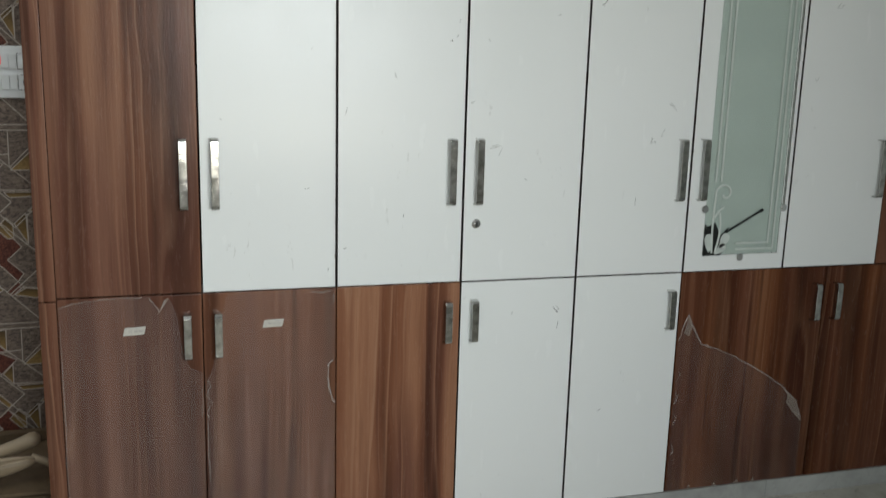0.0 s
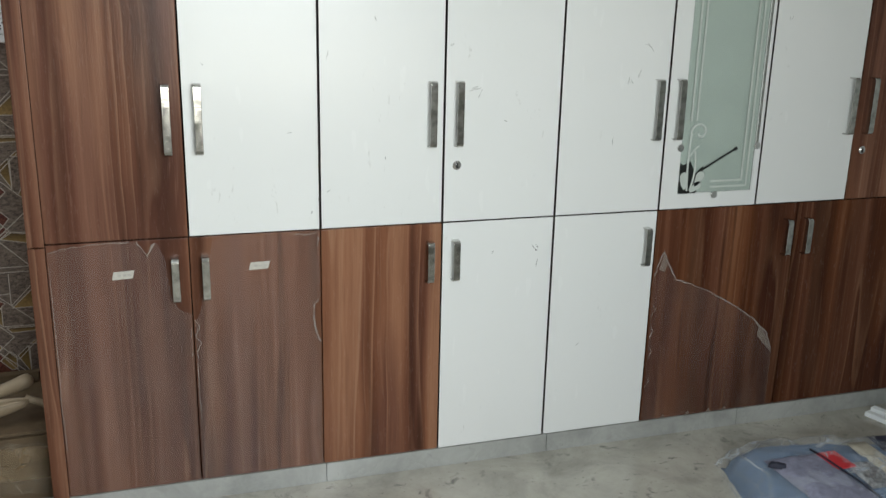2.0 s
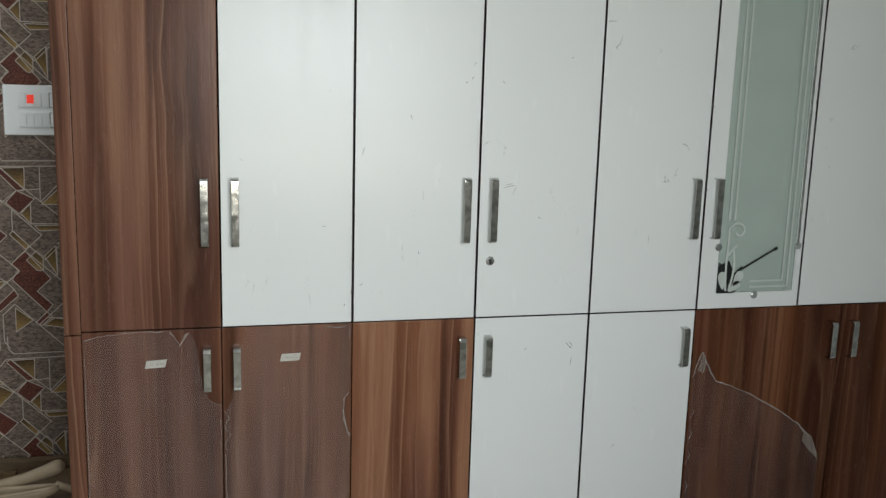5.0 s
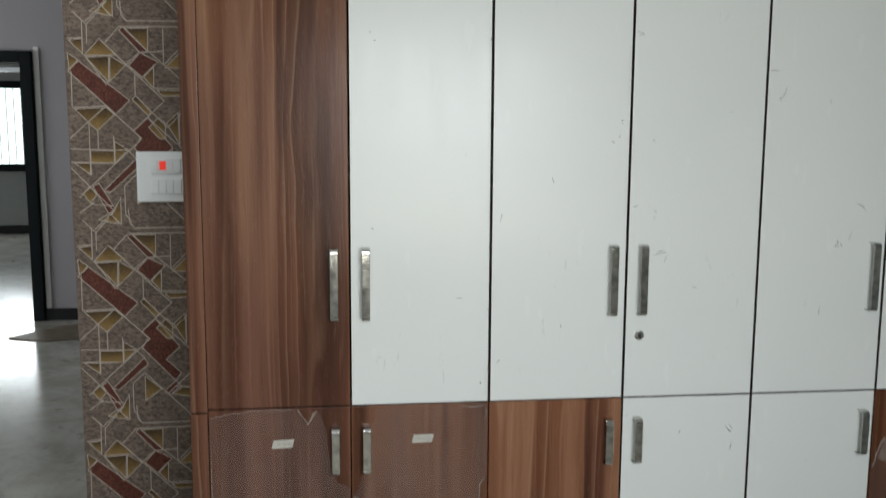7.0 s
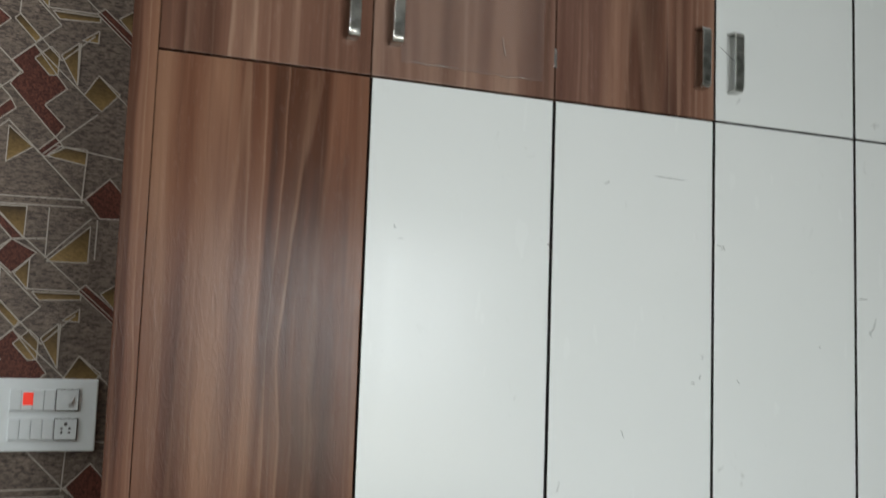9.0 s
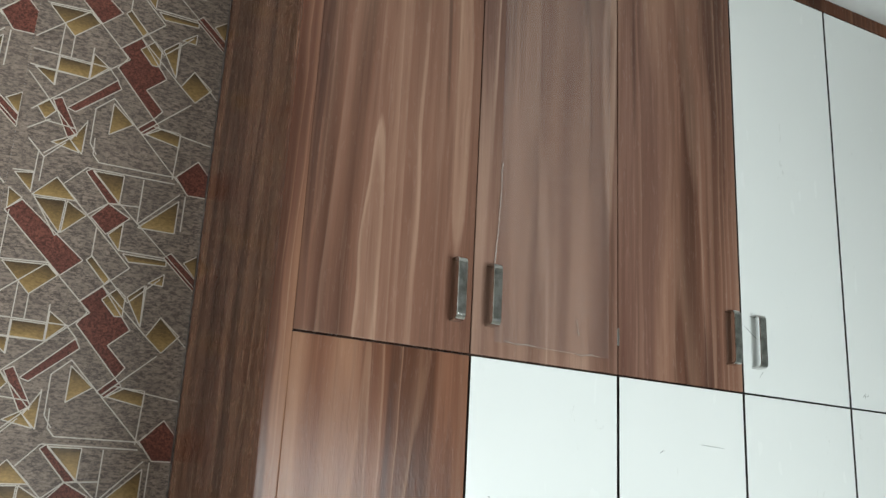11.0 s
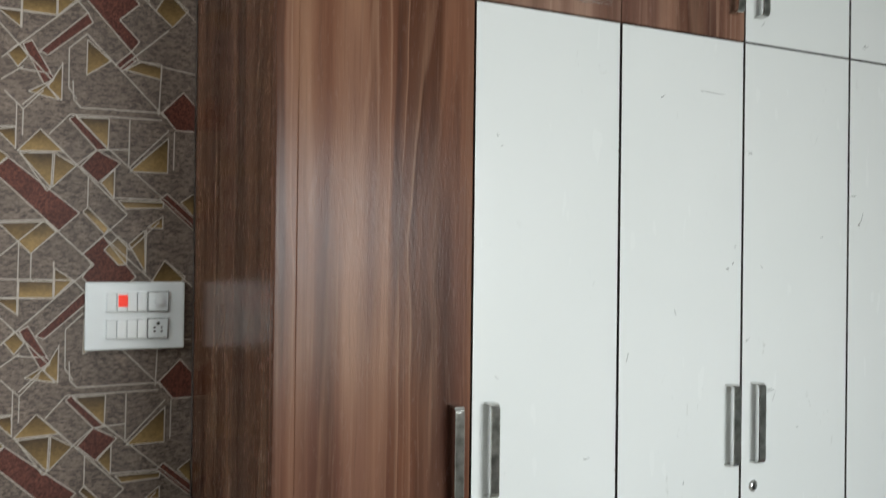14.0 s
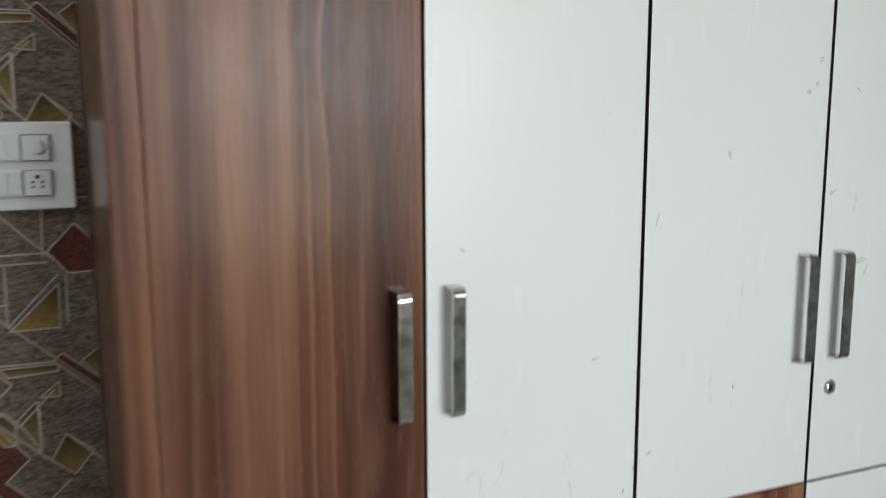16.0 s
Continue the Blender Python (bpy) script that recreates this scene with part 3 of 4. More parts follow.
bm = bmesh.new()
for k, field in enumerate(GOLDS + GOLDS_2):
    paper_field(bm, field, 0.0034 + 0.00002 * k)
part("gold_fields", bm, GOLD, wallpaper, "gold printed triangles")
bm = bmesh.new()
for field in GOLDS + GOLDS_2 + REDS:
    for p, q in zip(field, field[1:] + field[:1]):
        stroke(bm, *p, *q, 2.1)
# level lines, upright lines and slanting lines of the print
for a, b, c, d in ((0, 74, 42, 75), (157, 44, 298, 56), (138, 56, 300, 69), (187, 121, 244, 121), (220, 207, 302, 211), (9, 249, 100, 246), (0, 355, 155, 355), (0, 389, 116, 388), (50, 495, 110, 495), (252, 448, 360, 458)):
    stroke(bm, a, b, c, d)
for a, b, c, d in ((54, 44, 54, 92), (42, 30, 42, 117), (142, -5, 144, 29), (244, 68, 244, 154), (322, 90, 322, 158), (220, 154, 220, 207), (174, 168, 174, 223), (9, 154, 9, 247), (53, 285, 53, 420), (76, 308, 76, 355), (117, 321, 117, 389), (141, 444, 142, 515), (303, 449, 300, 540), (130, 472, 130, 541), (278, 265, 278, 340)):
    stroke(bm, a, b, c, d)
for a, b, c, d in ((18, 8, 54, 44), (47, 118, 101, 194), (86, 81, 244, 237), (144, 29, 157, 44), (206, 117, 360, 257), (100, 247, 188, 327), (174, 223, 250, 300), (0, 404, 115, 510), (172, 414, 312, 543), (142, 515, 157, 534), (152, 355, 175, 378), (203, 276, 290, 355), (311, 318, 360, 365)):
    stroke(bm, a, b, c, d)
for a, b, c, d in ((54, 44, 90, 11), (138, 56, 101, 92), (153, 147, 187, 121), (244, 154, 312, 88), (101, 194, 112, 184), (244, 237, 165, 310), (0, 328, 97, 248), (188, 327, 20, 480), (172, 414, 141, 444), (232, 466, 314, 386), (20, 520, 60, 490), (250, 300, 300, 250), (115, 505, 60, 560), (298, 56, 312, 42)):
    stroke(bm, a, b, c, d)
part("pale_lines", bm, LINE, wallpaper, "thin pale embossed lines")

# switch plate
plate = thing("switch_board", (-0.503, BACK, 1.205), "white switch board with a red lit indicator and a socket", "switch board")
PX0, PX1, PZ0, PZ1 = -0.607, -0.399, 1.205, 1.352
part("plate", block(PX0, PX1, BACK - 0.017, BACK - 0.003, PZ0, PZ1, 0.004), PLASTIC, plate)
RIM = plain("rim_grey", (0.12, 0.125, 0.13), 0.3)
for z in (1.2275, 1.2865):
    part("module_frame", block(-0.566, -0.434, BACK - 0.0188, BACK - 0.0165, z, z + 0.0455, 0.001), PLASTIC, plate)
    part("rim", block(-0.4795, -0.4345, BACK - 0.0196, BACK - 0.0189, z + 0.0005, z + 0.045), RIM, plate, "dark outline round a module")
    for i in range(4):
        part("rocker", block(-0.5645 + i * 0.0212, -0.5441 + i * 0.0212, BACK - 0.0225, BACK - 0.018, z + 0.0022, z + 0.0433, 0.0015), ROCKER, plate)
part("module_face", block(-0.478, -0.436, BACK - 0.0222, BACK - 0.0192, 1.2885, 1.33, 0.0012), ROCKER, plate)
lamp_red = Nodes("indicator_glow")
lamp_red.base((0.6, 0.03, 0.02))
lamp_red.bsdf.inputs["Emission Color"].default_value = (1.0, 0.06, 0.03, 1)
lamp_red.bsdf.inputs["Emission Strength"].default_value = 0.5
part("indicator", block(-0.5405, -0.5215, BACK - 0.0236, BACK - 0.0222, 1.299, 1.324, 0.001), lamp_red.mat, plate, "glowing red indicator lamp")
part("regulator", disc(-0.456, BACK - 0.0262, BACK - 0.0215, 1.31, 0.012, bevel=0.0025), PLASTIC, plate, "round white fan regulator knob")
socket = part("socket", block(-0.478, -0.436, BACK - 0.0222, BACK - 0.0192, 1.2295, 1.271, 0.0012), ROCKER, plate, "white five-hole socket")
for a, b, r in ((0, 0.011, 0.0035), (-0.0075, 0.002, 0.0024), (0.0075, 0.002, 0.0024), (-0.0075, -0.006, 0.0024), (0.0075, -0.006, 0.0024)):
    part("hole", disc(-0.457 + a, BACK - 0.0226, BACK - 0.02, 1.25 + b, r, 12), DARK, socket)

# ---- the built-in wardrobe ----
W, ZB, ZM, ZT, ZC = 0.34, 0.061, 0.757, 1.895, 2.93
GAP = 0.0031


def handle_mesh(length):
    """A flat bow handle: a bar on two curved-in feet."""
    half, out, thick, bend = length / 2, 0.029, 0.0034, 0.011
    outer = [(0.0, half)] + [(-out + bend - bend * math.sin(a), half - bend + bend * math.cos(a)) for a in [k / 6 * math.pi / 2 for k in range(7)]]
    outer += [(y, -z) for y, z in reversed(outer)]
    small = bend - thick
    inner = [(0.0, half - thick)] + [(-out + bend - small * math.sin(a), half - bend + small * math.cos(a)) for a in [k / 6 * math.pi / 2 for k in range(7)]]
    inner += [(y, -z) for y, z in reversed(inner)]
    bm = bmesh.new()
    rows = []
    for x, back in ((-0.0095, 0.001), (-0.0085, 0.0), (0.0085, 0.0), (0.0095, 0.001)):
        rows.append([bm.verts.new((x, y + (back if 1 < k < len(outer) - 2 else 0.0), z)) for k, (y, z) in enumerate(outer)] + [bm.verts.new((x, y, z)) for y, z in reversed(inner)])
    count = len(rows[0])
    for a, b in zip(rows, rows[1:]):
        for k in range(count):
            m = (k + 1) % count
            bm.faces.new((a[k], a[m], b[m], b[k]))
    for row in (rows[0], rows[-1]):
        for k in range(len(outer) - 1):
            bm.faces.new((row[k], row[k + 1], row[count - 2 - k], row[count - 1 - k]))
    bmesh.ops.recalc_face_normals(bm, faces=bm.faces)
    return mesh_of("handle", bm, NICKEL)


LONG, SHORT = handle_mesh(0.176), handle_mesh(0.118)


def cabinet(name, x0, x1, z0, z1, label, group, shelves=()):
    """A board carcass, open to the front, on which the doors hang."""
    unit = thing(name, ((x0 + x1) / 2, 0.3, z0), label, "cabinet", group)
    bm = block(x0 + 0.001, x0 + 0.017, 0.021, 0.6, z0, z1)
    slab(bm, x1 - 0.017, x1 - 0.001, 0.021, 0.6, z0, z1)
    slab(bm, x0 + 0.017, x1 - 0.017, 0.021, 0.6, z0, z0 + 0.016)
    slab(bm, x0 + 0.017, x1 - 0.017, 0.021, 0.6, z1 - 0.016, z1)
    slab(bm, x0 + 0.017, x1 - 0.017, 0.59, 0.6, z0 + 0.016, z1 - 0.016)
    part("carcass", bm, CARCASS, unit)
    for z in shelves:
        part("shelf", block(x0 + 0.018, x1 - 0.018, 0.05, 0.589, z, z + 0.016), CARCASS, unit)
    return unit


def dark_edges(leaf):
    """Darkens the sides of a door leaf, so the gaps read as deep shade."""
    leaf.data.materials.append(CARCASS)
    for face in leaf.data.polygons:
        if abs(face.normal.y) < 0.3:
            face.material_index = 1


def door(unit, x0, x1, z0, z1, material, side, at, mesh, lock=False):
    """A flat laminate door with a bow handle near its opening edge."""
    gap = GAP if material is WHITE else 0.0013
    leaf = part("door", block(x0 + gap, x1 - gap, 0.0, 0.0185, z0 + 0.002, z1 - 0.002, 0.0012), material, unit)
    x = x1 - 0.037 if side == "right" else x0 + 0.038
    if material is WHITE:
        dark_edges(leaf)
    shared("handle", mesh, leaf, (x, 0.0, at), "brushed nickel bow handle")
    if lock:
        keyhole(leaf, x0 + 0.038, 0.917)
    return leaf


def keyhole(leaf, x, z):
    part("lock", disc(x, -0.003, 0.001, z, 0.0125, bevel=0.001), CHROME, leaf, "round chrome lock", True)
    part("key_slot", block(x - 0.003, x + 0.004, -0.0036, -0.0028, z - 0.008, z + 0.006), DARK, leaf)


HB, HM, HL = 0.648, 1.058, 2.01
C = [round(W * (i - 1), 3) for i in range(9)]
base = "base cabinets of the wardrobe"
tall = "middle cabinets of the wardrobe"
loft = "loft cabinets of the wardrobe"

u = cabinet("base_cabinet", C[0], C[2], ZB, ZM, "walnut laminate base cabinet with film-covered doors", base, (0.4,))
base_0 = door(u, C[0], C[1], ZB, ZM, WOOD, "right", HB, SHORT)
base_1 = door(u, C[1], C[2], ZB, ZM, WOOD, "left", HB, SHORT)
u = cabinet("base_cabinet", C[2], C[4], ZB, ZM, "base cabinet with one walnut and one white door", base, (0.4,))
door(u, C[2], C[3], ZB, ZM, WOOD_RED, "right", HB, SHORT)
low_3 = door(u, C[3], C[4], ZB, ZM, WHITE, "left", HB, SHORT)
u = cabinet("base_cabinet", C[4], C[5], ZB, ZM, "narrow base cabinet with a white door", base, (0.4,))
low_4 = door(u, C[4], C[5], ZB, ZM, WHITE, "right", HB, SHORT)
u = cabinet("base_cabinet", C[5], C[8], ZB, ZM, "wide walnut base cabinet with torn protective film", base, (0.4,))
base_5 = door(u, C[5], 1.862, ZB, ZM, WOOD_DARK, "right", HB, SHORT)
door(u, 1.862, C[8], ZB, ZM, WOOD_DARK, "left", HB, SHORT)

u = cabinet("wardrobe_cabinet", C[0], C[2], ZM, ZT, "tall cabinet with one walnut and one white door", tall, (1.3,))
door(u, C[0], C[1], ZM, ZT, WOOD, "right", HM, LONG)
mid_1 = door(u, C[1], C[2], ZM, ZT, WHITE, "left", HM, LONG)
u = cabinet("wardrobe_cabinet", C[2], C[4], ZM, ZT, "tall cabinet with white doors and a lock", tall, (1.3,))
mid_2 = door(u, C[2], C[3], ZM, ZT, WHITE, "right", HM, LONG)
mid_3 = door(u, C[3], C[4], ZM, ZT, WHITE, "left", HM, LONG, True)
u = glass_unit = cabinet("wardrobe_cabinet", C[4], C[6], ZM, ZT, "tall cabinet with a white door and a glazed door", tall, (1.3,))
mid_4 = door(u, C[4], C[5], ZM, ZT, WHITE, "right", HM, LONG)

GX0, GX1, GZ0, GZ1 = 1.417, 1.678, 0.803, 1.84
bm = block(C[5] + GAP, GX0 + 0.003, 0.0, 0.0185, ZM + 0.0016, ZT - 0.0016)
slab(bm, GX1 - 0.003, C[6] - GAP, 0.0, 0.0185, ZM + 0.0016, ZT - 0.0016)
slab(bm, GX0 + 0.003, GX1 - 0.003, 0.0, 0.0185, ZM + 0.0016, GZ0 + 0.003)
slab(bm, GX0 + 0.003, GX1 - 0.003, 0.0, 0.0185, GZ1 - 0.003, ZT - 0.0016)
glazed = part("door", bm, WHITE, glass_unit, "white door frame round a frosted glass pane")
dark_edges(glazed)
shared("handle", LONG, glazed, (C[5] + 0.034, 0, HM), "brushed nickel bow handle")
glass = see_through("clear_glass", (0.6, 0.68, 0.64), 0.05, 0.03, 0.0)
frost = plain("frosted_coat", (0.36, 0.43, 0.385), 0.5, scale=8, amount=0.05, relief=0.02)
etch = plain("etched_line", (0.5, 0.545, 0.51), 0.4, scale=60, amount=0.05)
black_coat = plain("black_coat", (0.012, 0.014, 0.013), 0.3)
pane = part("glass_pane", block(GX0, GX1, -0.0045, -0.0005, GZ0, GZ1, 0.0008), glass, glazed, "clear glass pane")
pane.visible_shadow = False
part("frosted_coat", sheet([(GX0 + 0.045, GZ0 + 0.004), (GX1 - 0.004, GZ0 + 0.004), (GX1 - 0.004, GZ1 - 0.004), (GX0 + 0.004, GZ1 - 0.004), (GX0 + 0.004, GZ0 + 0.095), (GX0 + 0.04, GZ0 + 0.07)], 0.0005), frost, glazed, "grey-green frosted coating")
part("bead", block(GX1 - 0.001, GX1 + 0.004, -0.006, 0.0, GZ0 + 0.14, GZ1, 0.001), NICKEL, glazed, "bright metal edge bead")
for a in (0.022, 0.04):
    part("etched_border", sheet([(GX0 + a, GZ0 + 0.22), (GX0 + a + 0.006, GZ0 + 0.22), (GX0 + a + 0.006, GZ1 - a), (GX0 + a, GZ1 - a)], -0.0054), etch, glazed)
    part("etched_border", sheet([(GX1 - a - 0.006, GZ0 + a - 0.006), (GX1 - a, GZ0 + a - 0.006), (GX1 - a, GZ1 - a), (GX1 - a - 0.006, GZ1 - a)], -0.0054), etch, glazed)
    part("etched_border", sheet([(GX0 + 0.11, GZ0 + a - 0.006), (GX1 - a - 0.0065, GZ0 + a - 0.006), (GX1 - a - 0.0065, GZ0 + a), (GX0 + 0.11, GZ0 + a)], -0.0054), etch, glazed)
    part("etched_border", sheet([(GX0 + a + 0.0065, GZ1 - a - 0.006), (GX1 - a - 0.0065, GZ1 - a - 0.006), (GX1 - a - 0.0065, GZ1 - a), (GX0 + a + 0.0065, GZ1 - a)], -0.0054), etch, glazed)
# etched scroll, and a black patch painted for dark glass in the clear corner
scroll = []
for k in range(40):
    a = k / 39 * 6.0
    r = 0.031 - 0.0042 * a
    scroll.append((GX0 + 0.058 - r * math.cos(a), -0.006, GZ0 + 0.185 + r * math.sin(a)))
stem = [(GX0 + 0.03 - 0.004 * math.sin(k / 9 * 3), -0.006, GZ0 + 0.01 + k / 9 * 0.172) for k in range(10)]
part("etched_scroll", tube(stem + scroll, 0.0034, 6, 0.3), etch, glazed)
part("etched_scroll", tube([(GX0 + 0.05 + 0.012 * math.sin(k / 9 * 2.6) - 0.01, -0.006, GZ0 + 0.01 + k / 9 * 0.12) for k in range(10)], 0.0034, 6, 0.3), etch, glazed)
part("etched_scroll", tube([(GX0 + 0.03 + k / 9 * 0.03, -0.006, GZ0 + 0.115 + 0.03 * math.sin(k / 9 * 1.5)) for k in range(10)], 0.003, 6, 0.3), etch, glazed)


def leaf_shape(x, z, long, wide, turn):
    spots = []
    for k in range(14):
        a = 2 * math.pi * k / 14
        p, q = wide * math.sin(a) * (1 + 0.5 * math.cos(a)) / 2, long * math.cos(a) / 2
        spots.append((x + p * math.cos(turn) - q * math.sin(turn), z + p * math.sin(turn) + q * math.cos(turn)))
    return sheet(spots[::-1], -0.0058)


for x, z, long, wide, turn in ((0.018, 0.04, 0.055, 0.026, 0.1), (0.068, 0.045, 0.05, 0.026, -0.5), (0.058, 0.02, 0.045, 0.022, -0.9)):
    part("etched_leaf", leaf_shape(GX0 + x, GZ0 + z, long, wide, turn), etch, glazed)
part("dark_corner_patch", sheet([(GX0 + 0.003, GZ0 + 0.002), (GX0 + 0.06, GZ0 + 0.002), (GX0 + 0.078, GZ0 + 0.03), (GX0 + 0.08, GZ0 + 0.085), (GX0 + 0.055, GZ0 + 0.062), (GX0 + 0.035, GZ0 + 0.1), (GX0 + 0.003, GZ0 + 0.085)], -0.0052, 0.0003), black_coat, glazed, "black patch painted for the dark seen in the clear corner")
part("printed_stem", tube([(GX0 + 0.075, -0.0058, GZ0 + 0.072), (GX0 + 0.184, -0.0058, GZ0 + 0.132)], 0.0032, 6, 0.25), black_coat, glazed)
part("printed_bud", tube([(GX0 + 0.182, -0.0058, GZ0 + 0.13), (GX0 + 0.192, -0.0058, GZ0 + 0.136)], 0.005, 8, 0.25), black_coat, glazed)
for x, z in ((1.413, 0.944), (1.678, 0.944), (1.543, 0.798), (1.44, 1.70), (1.69, 1.70), (1.568, 1.846)):
    part("mirror_knob", disc(x, -0.011, 0.0, z, 0.011, bevel=0.003), CHROME, glazed, "small chrome knob holding the glass")

u = cabinet("wardrobe_cabinet", C[6], C[8], ZM, ZT, "tall cabinet with one white and one walnut door", tall, (1.3,))
mid_6 = door(u, C[6], C[7], ZM, ZT, WHITE, "right", HM, LONG)
door(u, C[7], C[8], ZM, ZT, WOOD, "left", HM, LONG, True)

u = cabinet("loft_cabinet", C[0], C[2], ZT, ZC, "walnut loft cabinet with a film-covered door", loft)
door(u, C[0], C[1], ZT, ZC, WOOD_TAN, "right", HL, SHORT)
loft_1 = door(u, C[1], C[2], ZT, ZC, WOOD_PALE, "left", HL, SHORT)
u = cabinet("loft_cabinet", C[2], C[4], ZT, ZC, "loft cabinet with one walnut and one white door", loft)
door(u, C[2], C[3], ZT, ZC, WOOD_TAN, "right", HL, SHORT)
loft_3 = door(u, C[3], C[4], ZT, ZC, WHITE, "left", HL, SHORT)
u = cabinet("loft_cabinet", C[4], C[6], ZT, ZC, "loft cabinet with one white and one filmed walnut door", loft)
loft_4 = door(u, C[4], C[5], ZT, ZC, WHITE, "right", HL, SHORT)
loft_5 = door(u, C[5], C[6], ZT, ZC, WOOD_PALE, "left", HL, SHORT)
u = cabinet("loft_cabinet", C[6], C[8], ZT, ZC, "walnut loft cabinet with film on its doors", loft)
loft_6 = door(u, C[6], C[7], ZT, ZC, WOOD_PALE, "right", HL, SHORT)
door(u, C[7], C[8], ZT, ZC, WOOD, "left", HL, SHORT)

# end panel, edge strips, top strip and plinth
end = thing("end_panel", (-0.36, 0.3, 0), "glossy walnut end panel of the wardrobe, down to the floor", "panel")
part("side_board", block(-0.376, -0.358, 0.0185, BACK - 0.006, 0, TOP - 0.002), WOOD_GLOSS_DARKENED, end)
part("edge_strip", block(-0.379, -0.3397, -0.004, 0.018, 0.752, TOP - 0.002, 0.002), WOOD, end)
part("edge_strip", block(-0.379, -0.3397, -0.010, 0.018, 0.0, 0.750, 0.002), WOOD, end)
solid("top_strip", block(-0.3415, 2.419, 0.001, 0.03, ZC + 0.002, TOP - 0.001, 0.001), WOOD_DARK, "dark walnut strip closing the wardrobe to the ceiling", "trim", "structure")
bm = bmesh.new()
for i in range(4):
    slab(bm, -0.3415 + i * 0.69, -0.3415 + (i + 1) * 0.69 - 0.0015, 0.002, 0.022, 0.0, ZB - 0.002, 0.001)
solid("baseboard", bm, SKIRT, "pale marble skirting under the wardrobe doors", "skirting", "structure")
solid("filler_strip", block(2.3815, 2.419, 0.001, 0.02, 0.062, ZC, 0.001), WOOD, "walnut filler strip between wardrobe and wall", "trim", "structure")

# ---- protective film, tape and hinges on the doors ----


def film(leaf, points, label="clear protective film"):
    bm = bmesh.new()
    bm.faces.new([bm.verts.new((x, -0.0012, z)) for x, z in points])
    ob = part("protective_film", bm, FILM, leaf, label)
    ob.visible_shadow = False
    return ob


def fold(leaf, points, radius):
    """A crumpled, turned-up edge of film."""
    spots = []
    for (x0, z0), (x1, z1) in zip(points, points[1:]):
        for k in range(5):
            a = k / 5
            spots.append((x0 + (x1 - x0) * a + random.uniform(-1, 1) * 0.0018, -0.002 - random.random() * 0.002, z0 + (z1 - z0) * a + random.uniform(-1, 1) * 0.0018))
    radii = [radius * random.uniform(0.4, 1.3) for _ in spots]
    return part("film_fold", tube(spots, radii, 6, 0.35), FOLD, leaf, "crumpled white film edge")


def flap(leaf, points):
    return part("film_flap", sheet(points, -0.0032, 0.0006), FLAP, leaf)


def tape(leaf, x, z, turn=0.0, wide=0.05):
    spots = []
    for a, b in ((-wide / 2 - 0.003, -0.01), (wide / 2 - 0.003, -0.01), (wide / 2 + 0.003, 0.01), (-wide / 2 + 0.003, 0.01)):
        spots.append((x + a * math.cos(turn) - b * math.sin(turn), z + a * math.sin(turn) + b * math.cos(turn)))
    strip = part("tape_piece", sheet(spots, -0.0022, 0.0012), PAPER_TAPE, leaf, "small piece of pale masking tape")
    for k in range(3):
        a = -0.013 + k * 0.012
        part("pencil_bar", sheet([(x + a, z - 0.003), (x + a + 0.008, z - 0.003), (x + a + 0.008, z + 0.002), (x + a, z + 0.002)], -0.0027, 0.0003), plain("pencil_grey", (0.4, 0.38, 0.35), 0.6), leaf)
    return strip


film(base_0, [(-0.337, 0.064), (-0.003, 0.064), (-0.003, 0.547), (-0.02, 0.553), (-0.036, 0.565), (-0.05, 0.595), (-0.055, 0.64), (-0.06, 0.7), (-0.072, 0.735), (-0.082, 0.75), (-0.104, 0.714), (-0.128, 0.752), (-0.2, 0.753), (-0.27, 0.748), (-0.337, 0.735)])
fold(base_0, [(-0.337, 0.735), (-0.3, 0.744), (-0.27, 0.749), (-0.2, 0.753), (-0.13, 0.752)], 0.0012)
fold(base_0, [(-0.128, 0.752), (-0.106, 0.718), (-0.103, 0.714), (-0.084, 0.748)], 0.0014)
flap(base_0, [(-0.104, 0.714), (-0.1, 0.718), (-0.08, 0.748), (-0.092, 0.744)])
fold(base_0, [(-0.003, 0.547), (-0.02, 0.553), (-0.036, 0.565), (-0.05, 0.595), (-0.055, 0.64)], 0.0005)
fold(base_0, [(-0.005, 0.51), (-0.006, 0.41)], 0.001)
fold(base_0, [(-0.335, 0.7), (-0.336, 0.075)], 0.0009)
film(base_1, [(0.004, 0.064), (0.336, 0.064), (0.336, 0.44), (0.322, 0.49), (0.318, 0.55), (0.336, 0.56), (0.336, 0.752), (0.06, 0.752), (0.022, 0.56), (0.004, 0.52)])
fold(base_1, [(0.335, 0.44), (0.323, 0.47), (0.317, 0.52), (0.319, 0.55), (0.334, 0.56)], 0.0026)
fold(base_1, [(0.006, 0.53), (0.016, 0.51), (0.004, 0.49), (0.018, 0.465), (0.005, 0.44), (0.012, 0.42)], 0.0014)
fold(base_1, [(0.006, 0.41), (0.008, 0.2)], 0.001)
fold(base_1, [(0.27, 0.751), (0.3, 0.745), (0.334, 0.752)], 0.0018)
fold(base_1, [(0.333, 0.74), (0.33, 0.71)], 0.0016)
film(base_5, [(1.364, 0.064), (1.832, 0.064), (1.832, 0.251), (1.81, 0.31), (1.742, 0.377), (1.66, 0.43), (1.563, 0.486), (1.445, 0.532), (1.41, 0.6), (1.394, 0.625), (1.375, 0.6), (1.364, 0.55)], "torn clear protective film")
fold(base_5, [(1.364, 0.545), (1.378, 0.595), (1.394, 0.627), (1.408, 0.59), (1.442, 0.534), (1.5, 0.513), (1.563, 0.487), (1.66, 0.432), (1.742, 0.379), (1.8, 0.325), (1.832, 0.25)], 0.0024)
